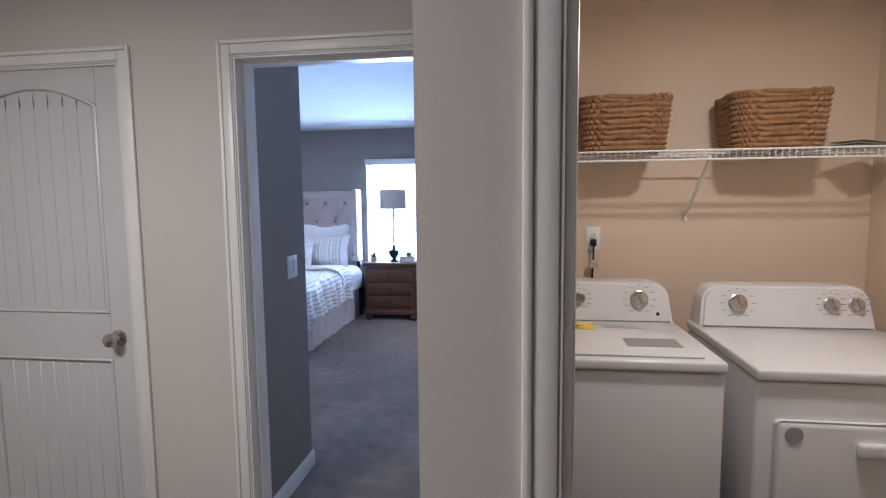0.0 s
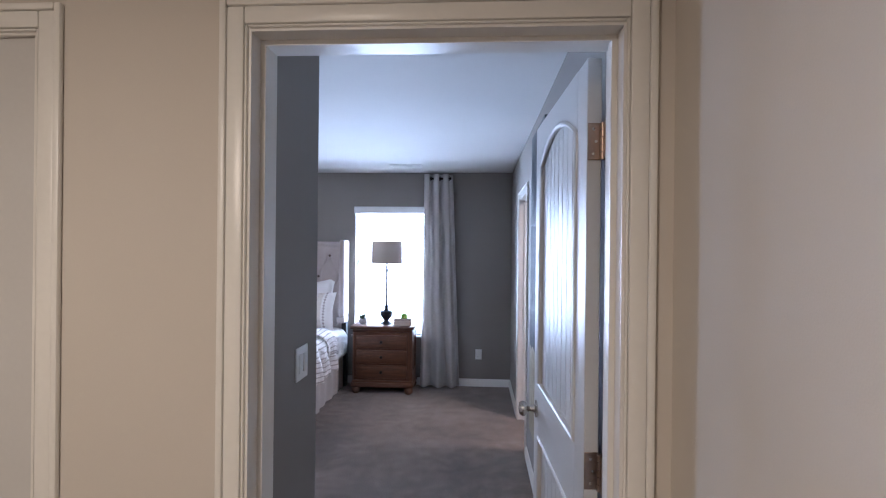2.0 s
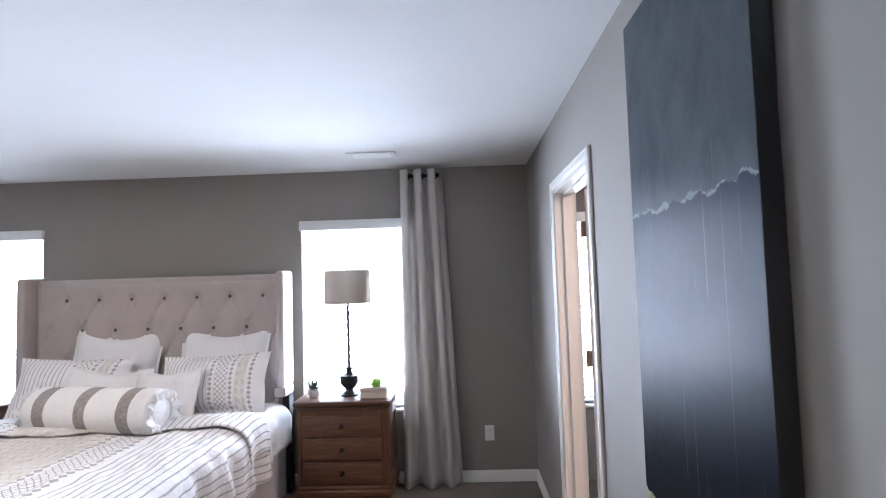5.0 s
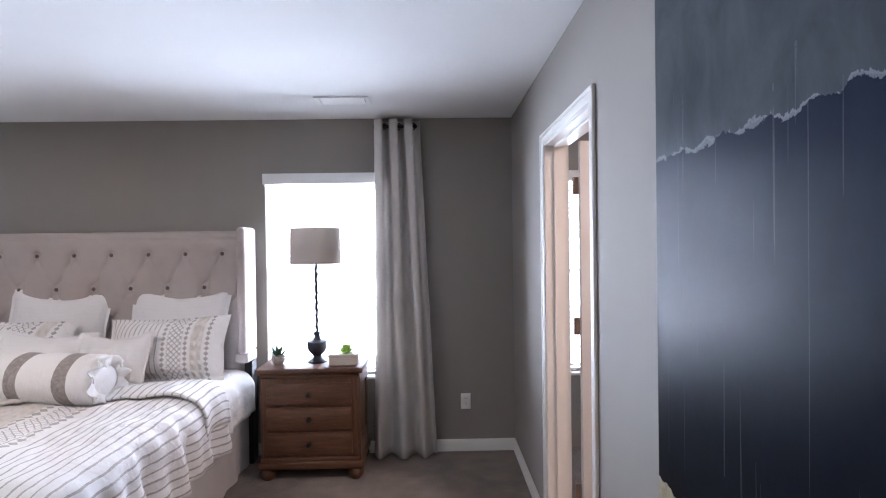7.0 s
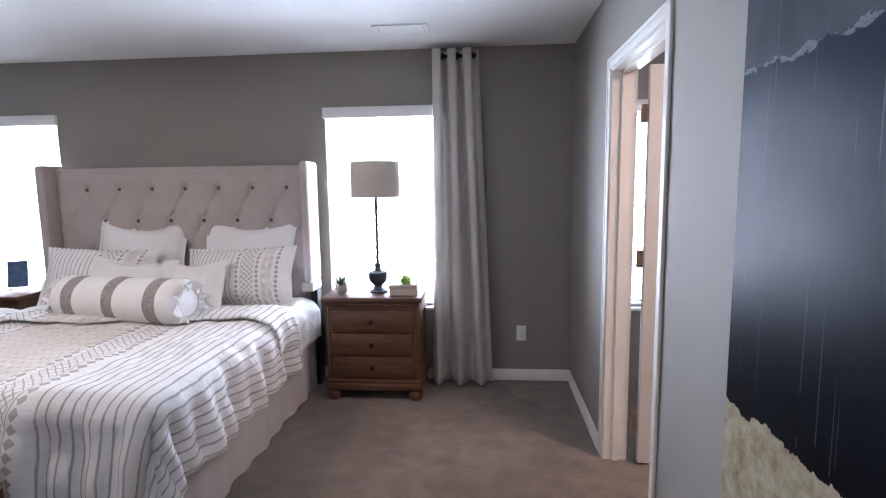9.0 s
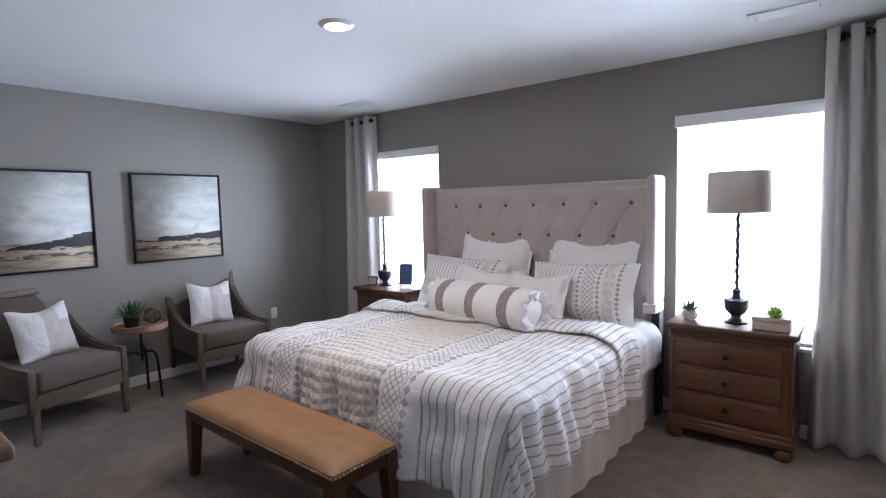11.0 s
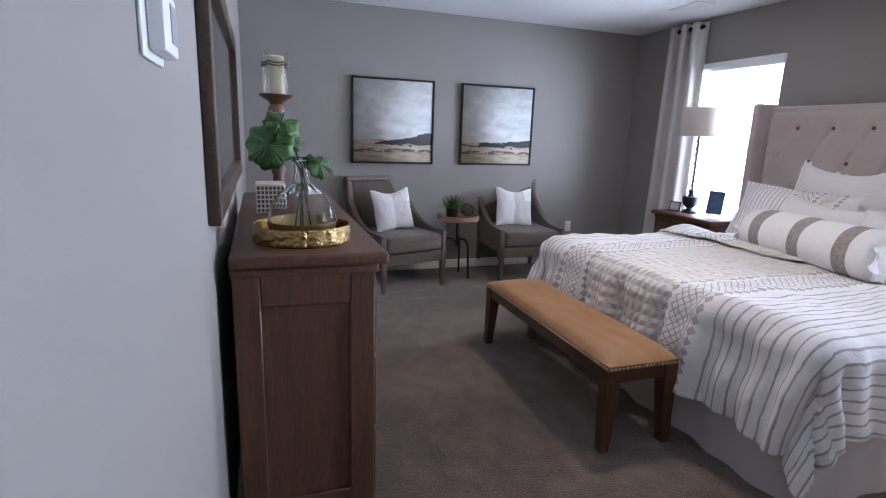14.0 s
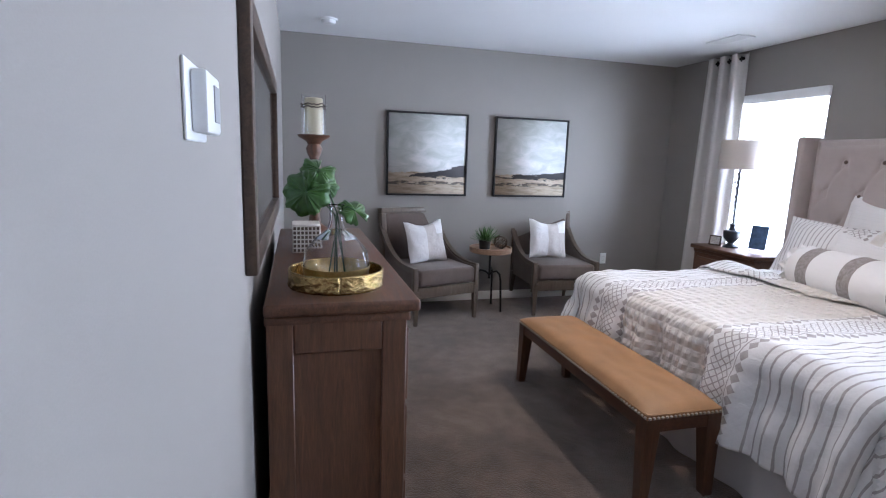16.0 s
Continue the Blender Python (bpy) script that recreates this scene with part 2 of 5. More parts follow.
def big_canvas_material():
    """Grey sky, a broken white crest, deep navy, and a cream corner below."""
    m, nt, b = nodes_of("abstract_canvas")
    uv = coords(nt, "UV")
    u, v, _ = axes(nt, uv)
    n1 = noisy(nt, stretch(nt, uv, (3, 5, 1)), 2.0, 6.0, 0.65, 0.5)
    n2 = noisy(nt, stretch(nt, uv, (40, 1.2, 1)), 1.5, 2.0)
    n3 = noisy(nt, stretch(nt, uv, (6, 16, 1)), 2.0, 6.0, 0.7)
    crest = mth(nt, "MULTIPLY_ADD", mth(nt, "SUBTRACT", n1, 0.5), 0.05, mth(nt, "MULTIPLY_ADD", u, 0.005, 0.697))
    d = mth(nt, "SUBTRACT", v, crest)
    navy = ramp(nt, mth(nt, "ADD", mth(nt, "MULTIPLY", v, 0.9), mth(nt, "MULTIPLY", n1, 0.2)), [(0.3, (0.004, 0.004, 0.005)), (0.55, (0.006, 0.008, 0.014)), (0.78, (0.014, 0.021, 0.04))])
    top = ramp(nt, n1, [(0.3, (0.045, 0.052, 0.062)), (0.7, (0.08, 0.09, 0.10))])
    c = blend(nt, mth(nt, "GREATER_THAN", d, 0.0), navy, top)
    foam = mth(nt, "MULTIPLY", mth(nt, "GREATER_THAN", mth(nt, "MULTIPLY_ADD", mth(nt, "ABSOLUTE", d), -34.0, n3), 0.44), 0.3)
    c = blend(nt, foam, c, (0.45, 0.47, 0.5))
    drip = mth(nt, "MULTIPLY", mth(nt, "GREATER_THAN", n2, 0.66), mth(nt, "MULTIPLY", band(nt, mth(nt, "MULTIPLY_ADD", n1, 0.5, mth(nt, "SUBTRACT", v, 0.25)), 0.3, 0.72), mth(nt, "MULTIPLY", n3, 0.14)))
    c = blend(nt, drip, c, (0.5, 0.52, 0.55))
    low = mth(nt, "LESS_THAN", v, mth(nt, "MULTIPLY_ADD", u, 0.015, mth(nt, "MULTIPLY_ADD", n1, 0.06, 0.255)))
    cream = ramp(nt, n3, [(0.35, (0.20, 0.16, 0.10)), (0.6, (0.38, 0.33, 0.23))])
    nt.links.new(blend(nt, low, c, cream), b.inputs["Base Color"])
    nt.links.new(mth(nt, "MULTIPLY_ADD", n3, 0.18, 0.25), b.inputs["Roughness"])
    b.inputs["Specular IOR Level"].default_value, b.inputs["IOR"].default_value = 0.07, 1.3
    bumped(nt, b, n3, 0.25, 0.002)
    return m


def emitter(name, color, strength):
    m, nt, b = nodes_of(name)
    b.inputs["Emission Color"].default_value, b.inputs["Emission Strength"].default_value = (*color, 1), strength
    b.inputs["Base Color"].default_value = (*color, 1)
    return m


def glassy(name, color=(1, 1, 1), rough=0.02):
    m, nt, b = nodes_of(name)
    b.inputs["Base Color"].default_value, b.inputs["Roughness"].default_value = (*color, 1), rough
    b.inputs["Transmission Weight"].default_value, b.inputs["IOR"].default_value = 1.0, 1.45
    return m


def see_through(name, color, amount):
    """Thin cloth that lets light through."""
    m, nt, b = nodes_of(name)
    co = coords(nt)
    nt.links.new(ramp(nt, noisy(nt, stretch(nt, co, (1, 1, 0.15)), 120.0, 3.0), [(0.3, tuple(c * 0.98 for c in color)), (0.7, color)]), b.inputs["Base Color"])
    b.inputs["Roughness"].default_value, b.inputs["Specular IOR Level"].default_value = 0.9, 0.1
    t = nt.nodes.new("ShaderNodeBsdfTranslucent")
    t.inputs[0].default_value = (*color, 1)
    mix = nt.nodes.new("ShaderNodeMixShader")
    mix.inputs[0].default_value = amount
    nt.links.new(b.outputs[0], mix.inputs[1]), nt.links.new(t.outputs[0], mix.inputs[2])
    nt.links.new(mix.outputs[0], nt.nodes["Material Output"].inputs[0])
    bumped(nt, b, noisy(nt, co, 500.0, 2.0), 0.2, 0.0005)
    return m


WALL = plain("greige_wall_paint", (0.28, 0.258, 0.236), 0.75, vary=0.03, scale=1.5, grain=320, bump=0.22, dist=0.0008, shine=0.25)
HALL_WALL = plain("cream_wall_paint", (0.62, 0.575, 0.515), 0.72, vary=0.03, scale=1.5, grain=320, bump=0.22, dist=0.0008, shine=0.25)
LAUNDRY_WALL = plain("tan_wall_paint", (0.70, 0.575, 0.44), 0.72, vary=0.03, scale=1.5, grain=320, bump=0.22, dist=0.0008, shine=0.25)
CEIL = plain("ceiling_paint", (0.80, 0.80, 0.79), 0.85, vary=0.02, scale=2, grain=260, bump=0.3, dist=0.001, shine=0.2)
TRIM = plain("white_trim_paint", (0.78, 0.76, 0.72), 0.34, vary=0.03, scale=3, grain=60, bump=0.08)
DOOR = plain("white_door_paint", (0.60, 0.59, 0.575), 0.33, vary=0.03, scale=3, grain=90, bump=0.12)
CARPET = carpet_material()
BRONZE = plain("aged_nickel", (0.36, 0.27, 0.21), 0.34, 1.0, vary=0.15, scale=30)
NICKEL = plain("satin_nickel", (0.55, 0.52, 0.48), 0.26, 1.0, vary=0.08, scale=30)
BLACK = plain("black_metal", (0.02, 0.02, 0.02), 0.45, 0.6, vary=0.3)
PLASTIC = plain("white_plastic", (0.80, 0.80, 0.79), 0.35, vary=0.02, bump=0.05)
# near-black: painted-in shade of openings, also sticker print and the lock light
DARK = plain("opening_shade_and_print", (0.03, 0.03, 0.03), 0.6)
BROWN = wood("walnut_stained_wood", (0.045, 0.019, 0.009), (0.185, 0.08, 0.038), (14, 14, 1.5))
BROWN_X = wood("walnut_stained_wood_across", (0.045, 0.019, 0.009), (0.185, 0.08, 0.038), (1.5, 14, 14))
DRIFT = wood("grey_washed_oak", (0.075, 0.055, 0.04), (0.20, 0.15, 0.11), (14, 14, 2))
FRAME_WOOD = wood("dark_frame_wood", (0.03, 0.017, 0.010), (0.11, 0.065, 0.04), (2, 14, 14), 0.35)
TAN = plain("tan_leather", (0.37, 0.195, 0.08), 0.5, vary=0.16, scale=9, grain=260, bump=0.35, dist=0.001)
LINEN = plain("oatmeal_linen", (0.44, 0.385, 0.36), 0.9, vary=0.07, scale=8, grain=700, bump=0.4, dist=0.0008, shine=0.1, sheen=0.25)
TAUPE = plain("taupe_upholstery", (0.13, 0.10, 0.085), 0.9, vary=0.12, scale=10, grain=600, bump=0.4, dist=0.001, shine=0.1, sheen=0.2)
SKIRT = plain("grey_bed_skirt", (0.62, 0.60, 0.60), 0.9, vary=0.05, grain=600, bump=0.3, shine=0.1)
SHEET = cloth("white_cotton", white_pattern)
QUILT = cloth("patterned_quilt_cotton", quilt_pattern)
SHAM = cloth("patterned_sham_cotton", sham_pattern)
BOLSTER = cloth("banded_bolster_cotton", bolster_pattern, ink=(0.20, 0.16, 0.145))
BLOCK = cloth("two_tone_cushion_cotton", block_pattern, ink=(0.42, 0.34, 0.28))
CURTAIN = see_through("linen_curtain", (0.66, 0.63, 0.60), 0.16)
SHADE = see_through("linen_lampshade", (0.66, 0.60, 0.54), 0.22)
SLAT = see_through("white_blind_slat", (0.86, 0.86, 0.85), 0.35)
URN = plain("dark_navy_cast_metal", (0.022, 0.026, 0.035), 0.42, 0.3, vary=0.3, scale=40)
GLASS = glassy("clear_glass")
GOLD = plain("hammered_brass", (0.46, 0.33, 0.14), 0.24, 1.0, vary=0.25, scale=45, grain=80, bump=0.9, dist=0.006)
GOLD_LEAF = plain("gold_leaf_band", (0.55, 0.40, 0.17), 0.42, 1.0, vary=0.2, scale=30)
LEAF = plain("green_leaf", (0.034, 0.095, 0.012), 0.36, vary=0.4, scale=25, grain=120, bump=0.4)
LEAF_DARK = plain("dark_green_leaf", (0.03, 0.075, 0.03), 0.5, vary=0.4, scale=25)
LIME = plain("lime_succulent", (0.28, 0.48, 0.06), 0.5, vary=0.25, scale=40)
WAX = plain("cream_wax", (0.72, 0.64, 0.44), 0.5, vary=0.05)
WICKER = plain("water_hyacinth_weave", (0.27, 0.14, 0.055), 0.55, vary=0.45, scale=45, grain=300, bump=0.5, dist=0.002)
ENAMEL = plain("white_enamel", (0.70, 0.69, 0.695), 0.22, vary=0.015, bump=0.02)
SHADOW_GREY = plain("grey_print", (0.30, 0.30, 0.31), 0.5)
YELLOW = plain("yellow_sticker", (0.75, 0.58, 0.03), 0.5)
STONE = plain("grey_speckled_stone", (0.42, 0.40, 0.38), 0.7, vary=0.45, scale=60, grain=200)
PALE_WOOD = wood("whitewashed_wood", (0.42, 0.37, 0.31), (0.66, 0.61, 0.54), (2, 14, 14), 0.6)
LIGHT_TOP = wood("honey_oak", (0.20, 0.11, 0.06), (0.42, 0.27, 0.17), (2, 14, 14), 0.5)
MIRROR = plain("mirror_silver", (0.50, 0.53, 0.56), 0.06, 1.0, vary=0.01, bump=0)
MIRROR.node_tree.nodes["Principled BSDF"].inputs["Roughness"].default_value = 0.03
PICTURE_A, PICTURE_B, CANVAS = landscape("marsh_painting", 0.0, 0.20), landscape("coast_painting", 3.7, 0.09), big_canvas_material()
SCREEN = plain("photo_blue", (0.05, 0.09, 0.16), 0.2, vary=0.5, scale=20)
NAIL = plain("bright_nailhead", (0.46, 0.39, 0.31), 0.35, 1.0)
LENS = emitter("frosted_lamp_lens", (1.0, 0.86, 0.72), 9.0)


# ---------------------------------------------------------------- building helpers
def thing(name, label, category, m=None, group="", kind=""):
    ob = tagged(new(name), label, category, group, kind)
    ob.matrix_basis = m or Matrix()
    return ob


def part(name, bm, material, parent=None, label="", smooth=True, m=None):
    me = bpy.data.meshes.new(name)
    bm.to_mesh(me)
    bm.free()
    me.materials.append(material)
    if smooth:
        me.polygons.foreach_set("use_smooth", [True] * len(me.polygons))
        me.set_sharp_from_angle(angle=radians(38))
    ob = new(name, me)
    ob.parent = parent
    if m:
        ob.matrix_basis = m
    return tagged(ob, label)


def structure(name, bm, material, label, category="wall"):
    return tagged(part(name, bm, material), label, category, kind="structure")


def rbox(bm, lo, hi, bev=0.0, seg=2):
    """A box between two corners, with rounded edges."""
    r = bmesh.ops.create_cube(bm, size=1)
    for v in r["verts"]:
        v.co = Vector([(a + b) / 2 + c * (b - a) for a, b, c in zip(lo, hi, v.co)])
    if bev:
        bmesh.ops.bevel(bm, geom=list({e for v in r["verts"] for e in v.link_edges}), offset=bev, segments=seg, affect="EDGES", profile=0.5)
    return bm


def box(lo, hi, bev=0.0, seg=2):
    return rbox(bmesh.new(), lo, hi, bev, seg)


def prism(bm, outline, axis, a, b):
    """An outline extruded along an axis from a to b; the outline's pairs are the other two coordinates in order."""
    def at(p, d):
        q = list(p)
        q.insert(axis, d)
        return q
    one, two = [bm.verts.new(at(p, a)) for p in outline], [bm.verts.new(at(p, b)) for p in outline]
    n = len(outline)
    faces = [bm.faces.new(one), bm.faces.new(two[::-1])]
    for i in range(n):
        faces.append(bm.faces.new((one[i], two[i], two[(i + 1) % n], one[(i + 1) % n])))
    bmesh.ops.recalc_face_normals(bm, faces=faces)
    return bm


def lathe(bm, profile, seg=32, center=(0, 0)):
    rings = []
    for r, z in profile:
        rings.append([bm.verts.new((center[0] + r * math.cos(2 * math.pi * i / seg), center[1] + r * math.sin(2 * math.pi * i / seg), z)) for i in range(seg)])
    for a, b in zip(rings, rings[1:]):
        for i in range(seg):
            bm.faces.new((a[i], a[(i + 1) % seg], b[(i + 1) % seg], b[i]))
    for ring, flip in ((rings[0], True), (rings[-1], False)):
        if profile[0 if flip else -1][0] > 0.0004:
            bm.faces.new(ring[::-1] if flip else ring)
    return bm


def tube(bm, pts, r, n=8, closed=False):
    pts = [Vector(p) for p in pts]
    radii = r if isinstance(r, (list, tuple)) else [r] * len(pts)
    rings = []
    side = None
    for i, p in enumerate(pts):
        d = (pts[(i + 1) % len(pts)] - pts[i - 1]) if closed else (pts[min(i + 1, len(pts) - 1)] - pts[max(i - 1, 0)])
        d.normalize()
        if side is None:
            side = d.cross(Vector((0, 0, 1))) if abs(d.z) < 0.9 else d.cross(Vector((1, 0, 0)))
        side = (side - d * side.dot(d)).normalized()
        up = d.cross(side)
        rings.append([bm.verts.new(p + radii[i] * (side * math.cos(2 * math.pi * k / n) + up * math.sin(2 * math.pi * k / n))) for k in range(n)])
    for a, b in zip(rings, rings[1:] + ([rings[0]] if closed else [])):
        for k in range(n):
            bm.faces.new((a[k], a[(k + 1) % n], b[(k + 1) % n], b[k]))
    if not closed:
        bm.faces.new(rings[0][::-1]), bm.faces.new(rings[-1])
    return bm


def sheet(fn, nu, nv, uvfn=None):
    """A surface from a function of (i/nu, j/nv)."""
    bm = bmesh.new()
    g = [[bm.verts.new(fn(i / nu, j / nv)) for j in range(nv + 1)] for i in range(nu + 1)]
    lay = bm.loops.layers.uv.new("UVMap")
    for i in range(nu):
        for j in range(nv):
            f = bm.faces.new((g[i][j], g[i + 1][j], g[i + 1][j + 1], g[i][j + 1]))
            for l, (a, b) in zip(f.loops, ((i, j), (i + 1, j), (i + 1, j + 1), (i, j + 1))):
                l[lay].uv = uvfn(a / nu, b / nv) if uvfn else (a / nu, b / nv)
    return bm


def turned(bm, m):
    bm.transform(m)
    return bm


# ---------------------------------------------------------------- the setting
H = 2.44
XW, YN, YS = -5.65, 9.5, 5.5
WIN_E, WIN_W, WIN_BATH, WIN_Z = (-1.80, -0.93), (-4.775, -3.905), (0.30, 0.94), (0.57, 2.035)

DOORWAY, CLOSET = (-0.886, -0.081), (-2.13, -1.332)
HALL_IN = 4.752


def wall(name, boxes, material, label):
    bm = bmesh.new()
    for lo, hi in boxes:
        rbox(bm, lo, hi)
    return structure(name, bm, material, label)


structure("floor", box((-5.9, 0.9, -0.1), (2.7, 9.8, 0.0)), CARPET, "grey-beige cut-pile carpet with vacuum marks", "floor")
structure("ceiling", box((-5.9, 0.9, H), (2.7, 9.8, H + 0.1)), CEIL, "white textured drywall ceiling", "ceiling")
y0, y1 = YN, YN + 0.16
(a0, a1), (b0, b1), (c0, c1), (z0, z1) = WIN_W, WIN_E, WIN_BATH, WIN_Z
wall("wall_north", [((XW - 0.12, y0, 0), (a0, y1, H)), ((a0, y0, 0), (a1, y1, z0)), ((a0, y0, z1), (a1, y1, H)), ((a1, y0, 0), (b0, y1, H)),
     ((b0, y0, 0), (b1, y1, z0)), ((b0, y0, z1), (b1, y1, H)), ((b1, y0, 0), (c0, y1, H)),
     ((c0, y0, 0), (c1, y1, z0)), ((c0, y0, z1), (c1, y1, H)), ((c1, y0, 0), (2.5, y1, H))], WALL, "greige painted bedroom wall with its windows")
wall("wall_west", [((XW - 0.12, YS - 0.12, 0), (XW, YN, H))], WALL, "greige painted bedroom wall behind the armchairs")
wall("wall_south", [((XW, YS - 0.12, 0), (-1.0, YS, H)), ((-1.12, HALL_IN, 0), (-1.0, YS - 0.12, H))], WALL, "greige painted wall with an outer corner at the entry")
BATH = (7.58, 8.39)
wall("wall_east", [((0, HALL_IN, 0), (0.12, BATH[0], H)), ((0, BATH[0], 2.04), (0.12, BATH[1], H)), ((0, BATH[1], 0), (0.12, YN, H))], WALL, "greige painted wall with the bathroom doorway")
wall("wall_hall_north", [((-2.9, 4.612, 0), (CLOSET[0], HALL_IN, H)), ((CLOSET[0], 4.612, 2.04), (CLOSET[1], HALL_IN, H)), ((CLOSET[1], 4.612, 0), (DOORWAY[0], HALL_IN, H)),
     ((DOORWAY[0], 4.612, 2.04), (DOORWAY[1], HALL_IN, H)), ((DOORWAY[1], 4.612, 0), (0.12, HALL_IN, H))], HALL_WALL, "cream painted hall wall with two doorways")
wall("wall_hall_east", [((0.003, 3.65, 0), (0.12, 4.612, H))], HALL_WALL, "cream painted wall beside the bedroom door")
wall("wall_laundry_front", [((0.003, 3.53, 0), (0.205, 3.65, H)), ((0.205, 3.53, 2.04), (0.985, 3.65, H)), ((0.985, 3.53, 0), (2.4, 3.65, H))], HALL_WALL, "cream painted wall with the laundry doorway")
wall("wall_laundry_north", [((0.12, 5.4, 0), (1.87, 5.5, H))], LAUNDRY_WALL, "tan painted laundry wall")
wall("wall_laundry_east", [((1.75, 3.65, 0), (1.87, 5.4, H))], LAUNDRY_WALL, "tan painted laundry side wall")
wall("wall_laundry_west", [((0.12, 3.65, 0), (0.125, 5.4, H))], LAUNDRY_WALL, "tan painted laundry side wall")
wall("wall_hall_west", [((-3.02, 0.98, 0), (-2.9, 4.74, H))], HALL_WALL, "cream painted hall end wall")
wall("wall_hall_south", [((-2.9, 0.98, 0), (2.4, 1.1, H))], HALL_WALL, "cream painted hall wall")
wall("wall_hall_far", [((2.4, 0.98, 0), (2.52, 3.65, H))], HALL_WALL, "cream painted hall end wall")
wall("wall_bath_east", [((2.4, 5.6, 0), (2.52, YN, H))], LAUNDRY_WALL, "warm white bathroom wall")
wall("wall_bath_south", [((0.12, 5.56, 0), (2.4, 5.66, H))], LAUNDRY_WALL, "warm white bathroom wall")
wall("wall_closet", [((-2.9, 5.3, 0), (-1.12, 5.37, H))], HALL_WALL, "closet back wall")


def board(name, axis, at, out, a, b, h=0.085, t=0.014):
    """A baseboard along an axis on a wall face, with a sloped top; out is the side it stands out to."""
    bm = bmesh.new()
    outline = [(at, 0), (at + out * t, 0), (at + out * t, h - 0.02), (at + out * t * 0.55, h - 0.006), (at + out * t * 0.3, h), (at, h)]
    if axis == 0:
        prism(bm, outline, 0, a, b)
    else:
        prism(bm, outline, 1, a, b)
    structure(name, bm, TRIM, "white painted baseboard", "baseboard")


board("baseboard_north", 0, YN, -1, XW, 0)
board("baseboard_west", 1, XW, 1, YS, YN - 0.015)
board("baseboard_south", 0, YS, 1, XW + 0.015, -1.0)
board("baseboard_corner", 1, -1.0, 1, HALL_IN, YS + 0.014)
board("baseboard_east_a", 1, 0.0, -1, HALL_IN, BATH[0] - 0.075)
board("baseboard_east_b", 1, 0.0, -1, BATH[1] + 0.075, YN - 0.015)
board("baseboard_hall_a", 0, 4.612, -1, CLOSET[1] + 0.07, DOORWAY[0] - 0.07)
board("baseboard_hall_b", 0, 4.612, -1, -2.9, CLOSET[0] - 0.07)
board("baseboard_hall_c", 1, 0.003, -1, 3.53, 4.595)


def casing(name, axis, face, out, lo, hi, deep, top=2.04, w=0.06):
    """Stepped casing round an opening on one wall face, with its jamb lining through the wall."""
    bm = bmesh.new()
    def strip(p0, p1, q0, q1, t):
        s = sorted((face, face + out * t))
        if axis == 0:
            rbox(bm, (p0, s[0], q0), (p1, s[1], q1), 0.005, 2)
        else:
            rbox(bm, (s[0], p0, q0), (s[1], p1, q1), 0.005, 2)
    a, b, c = lo + 0.012, hi - 0.012, top - 0.012
    for f0, f1, t in ((0.0, 0.12, 0.008), (0.12, 0.74, 0.011), (0.74, 1.0, 0.015)):
        strip(a - w * f1, a - w * f0, 0, c + w * f1, t)
        strip(b + w * f0, b + w * f1, 0, c + w * f1, t)
        strip(a - w * f0, b + w * f0, c + w * f0, c + w * f1, t)
    if deep:
        s0, s1 = sorted((face + out * 0.002, face - out * deep))
        for p0, p1, q0, q1 in ((lo - 0.001, lo + 0.018, 0, top), (hi - 0.018, hi + 0.001, 0, top), (lo + 0.018, hi - 0.018, top - 0.018, top + 0.001)):
            rbox(bm, (p0, s0, q0) if axis == 0 else (s0, p0, q0), (p1, s1, q1) if axis == 0 else (s1, p1, q1))
        m0, m1 = sorted((face - out * 0.045, face - out * 0.075))
        for p0, p1, q0, q1 in ((lo + 0.018, lo + 0.03, 0, top - 0.018), (hi - 0.03, hi - 0.018, 0, top - 0.018), (lo + 0.03, hi - 0.03, top - 0.03, top - 0.018)):
            rbox(bm, (p0, m0, q0) if axis == 0 else (m0, p0, q0), (p1, m1, q1) if axis == 0 else (m1, p1, q1))
    structure(name, bm, TRIM, "white painted stepped door casing and jamb", "door casing")


casing("trim_bedroom_door", 0, 4.612, -1, *DOORWAY, HALL_IN - 4.612)
casing("trim_bedroom_door_inside", 0, HALL_IN, 1, *DOORWAY, 0)
casing("trim_closet_door", 0, 4.612, -1, *CLOSET, 0.128)
casing("trim_bath_door", 1, 0.0, -1, *BATH, 0.122)
casing("trim_laundry_door", 0, 3.53, -1, 0.205, 0.985, 0.122)


def hinge_part(parent, m):
    bm = bmesh.new()
    rbox(bm, (-0.003, -0.032, -0.045), (0.0, 0.0, 0.045), 0.0012, 1)
    rbox(bm, (0.0, -0.001, -0.045), (0.03, 0.002, 0.045), 0.0012, 1)
    for k in range(5):
        lathe(bm, [(0.0001, -0.045 + k * 0.018), (0.0065, -0.0445 + k * 0.018), (0.0065, -0.0285 + k * 0.018), (0.0001, -0.028 + k * 0.018)], 10)
    for z in (-0.03, 0, 0.03):
        turned_bm = bmesh.ops.create_uvsphere(bm, u_segments=8, v_segments=5, radius=0.004)
        for v in turned_bm["verts"]:
            v.co = Vector((-0.003 + v.co.x * 0.4, -0.018 + v.co.y, z + v.co.z))
    return part("hinge", bm, BRONZE, parent, "worn bronze butt hinge", m=m)


def knob_part(parent, x, y, z, side):
    """A round door knob on its rosette; side: which way it points along y."""
    k = bmesh.new()
    lathe(k, [(0.0001, 0), (0.032, 0.001), (0.032, 0.006), (0.014, 0.010), (0.011, 0.028), (0.018, 0.036), (0.027, 0.046), (0.028, 0.056), (0.022, 0.066), (0.0001, 0.070)], 24)
    return part("door_knob", k, NICKEL, parent, "satin nickel round knob", m=pose(x, y, z, 90 if side < 0 else -90))


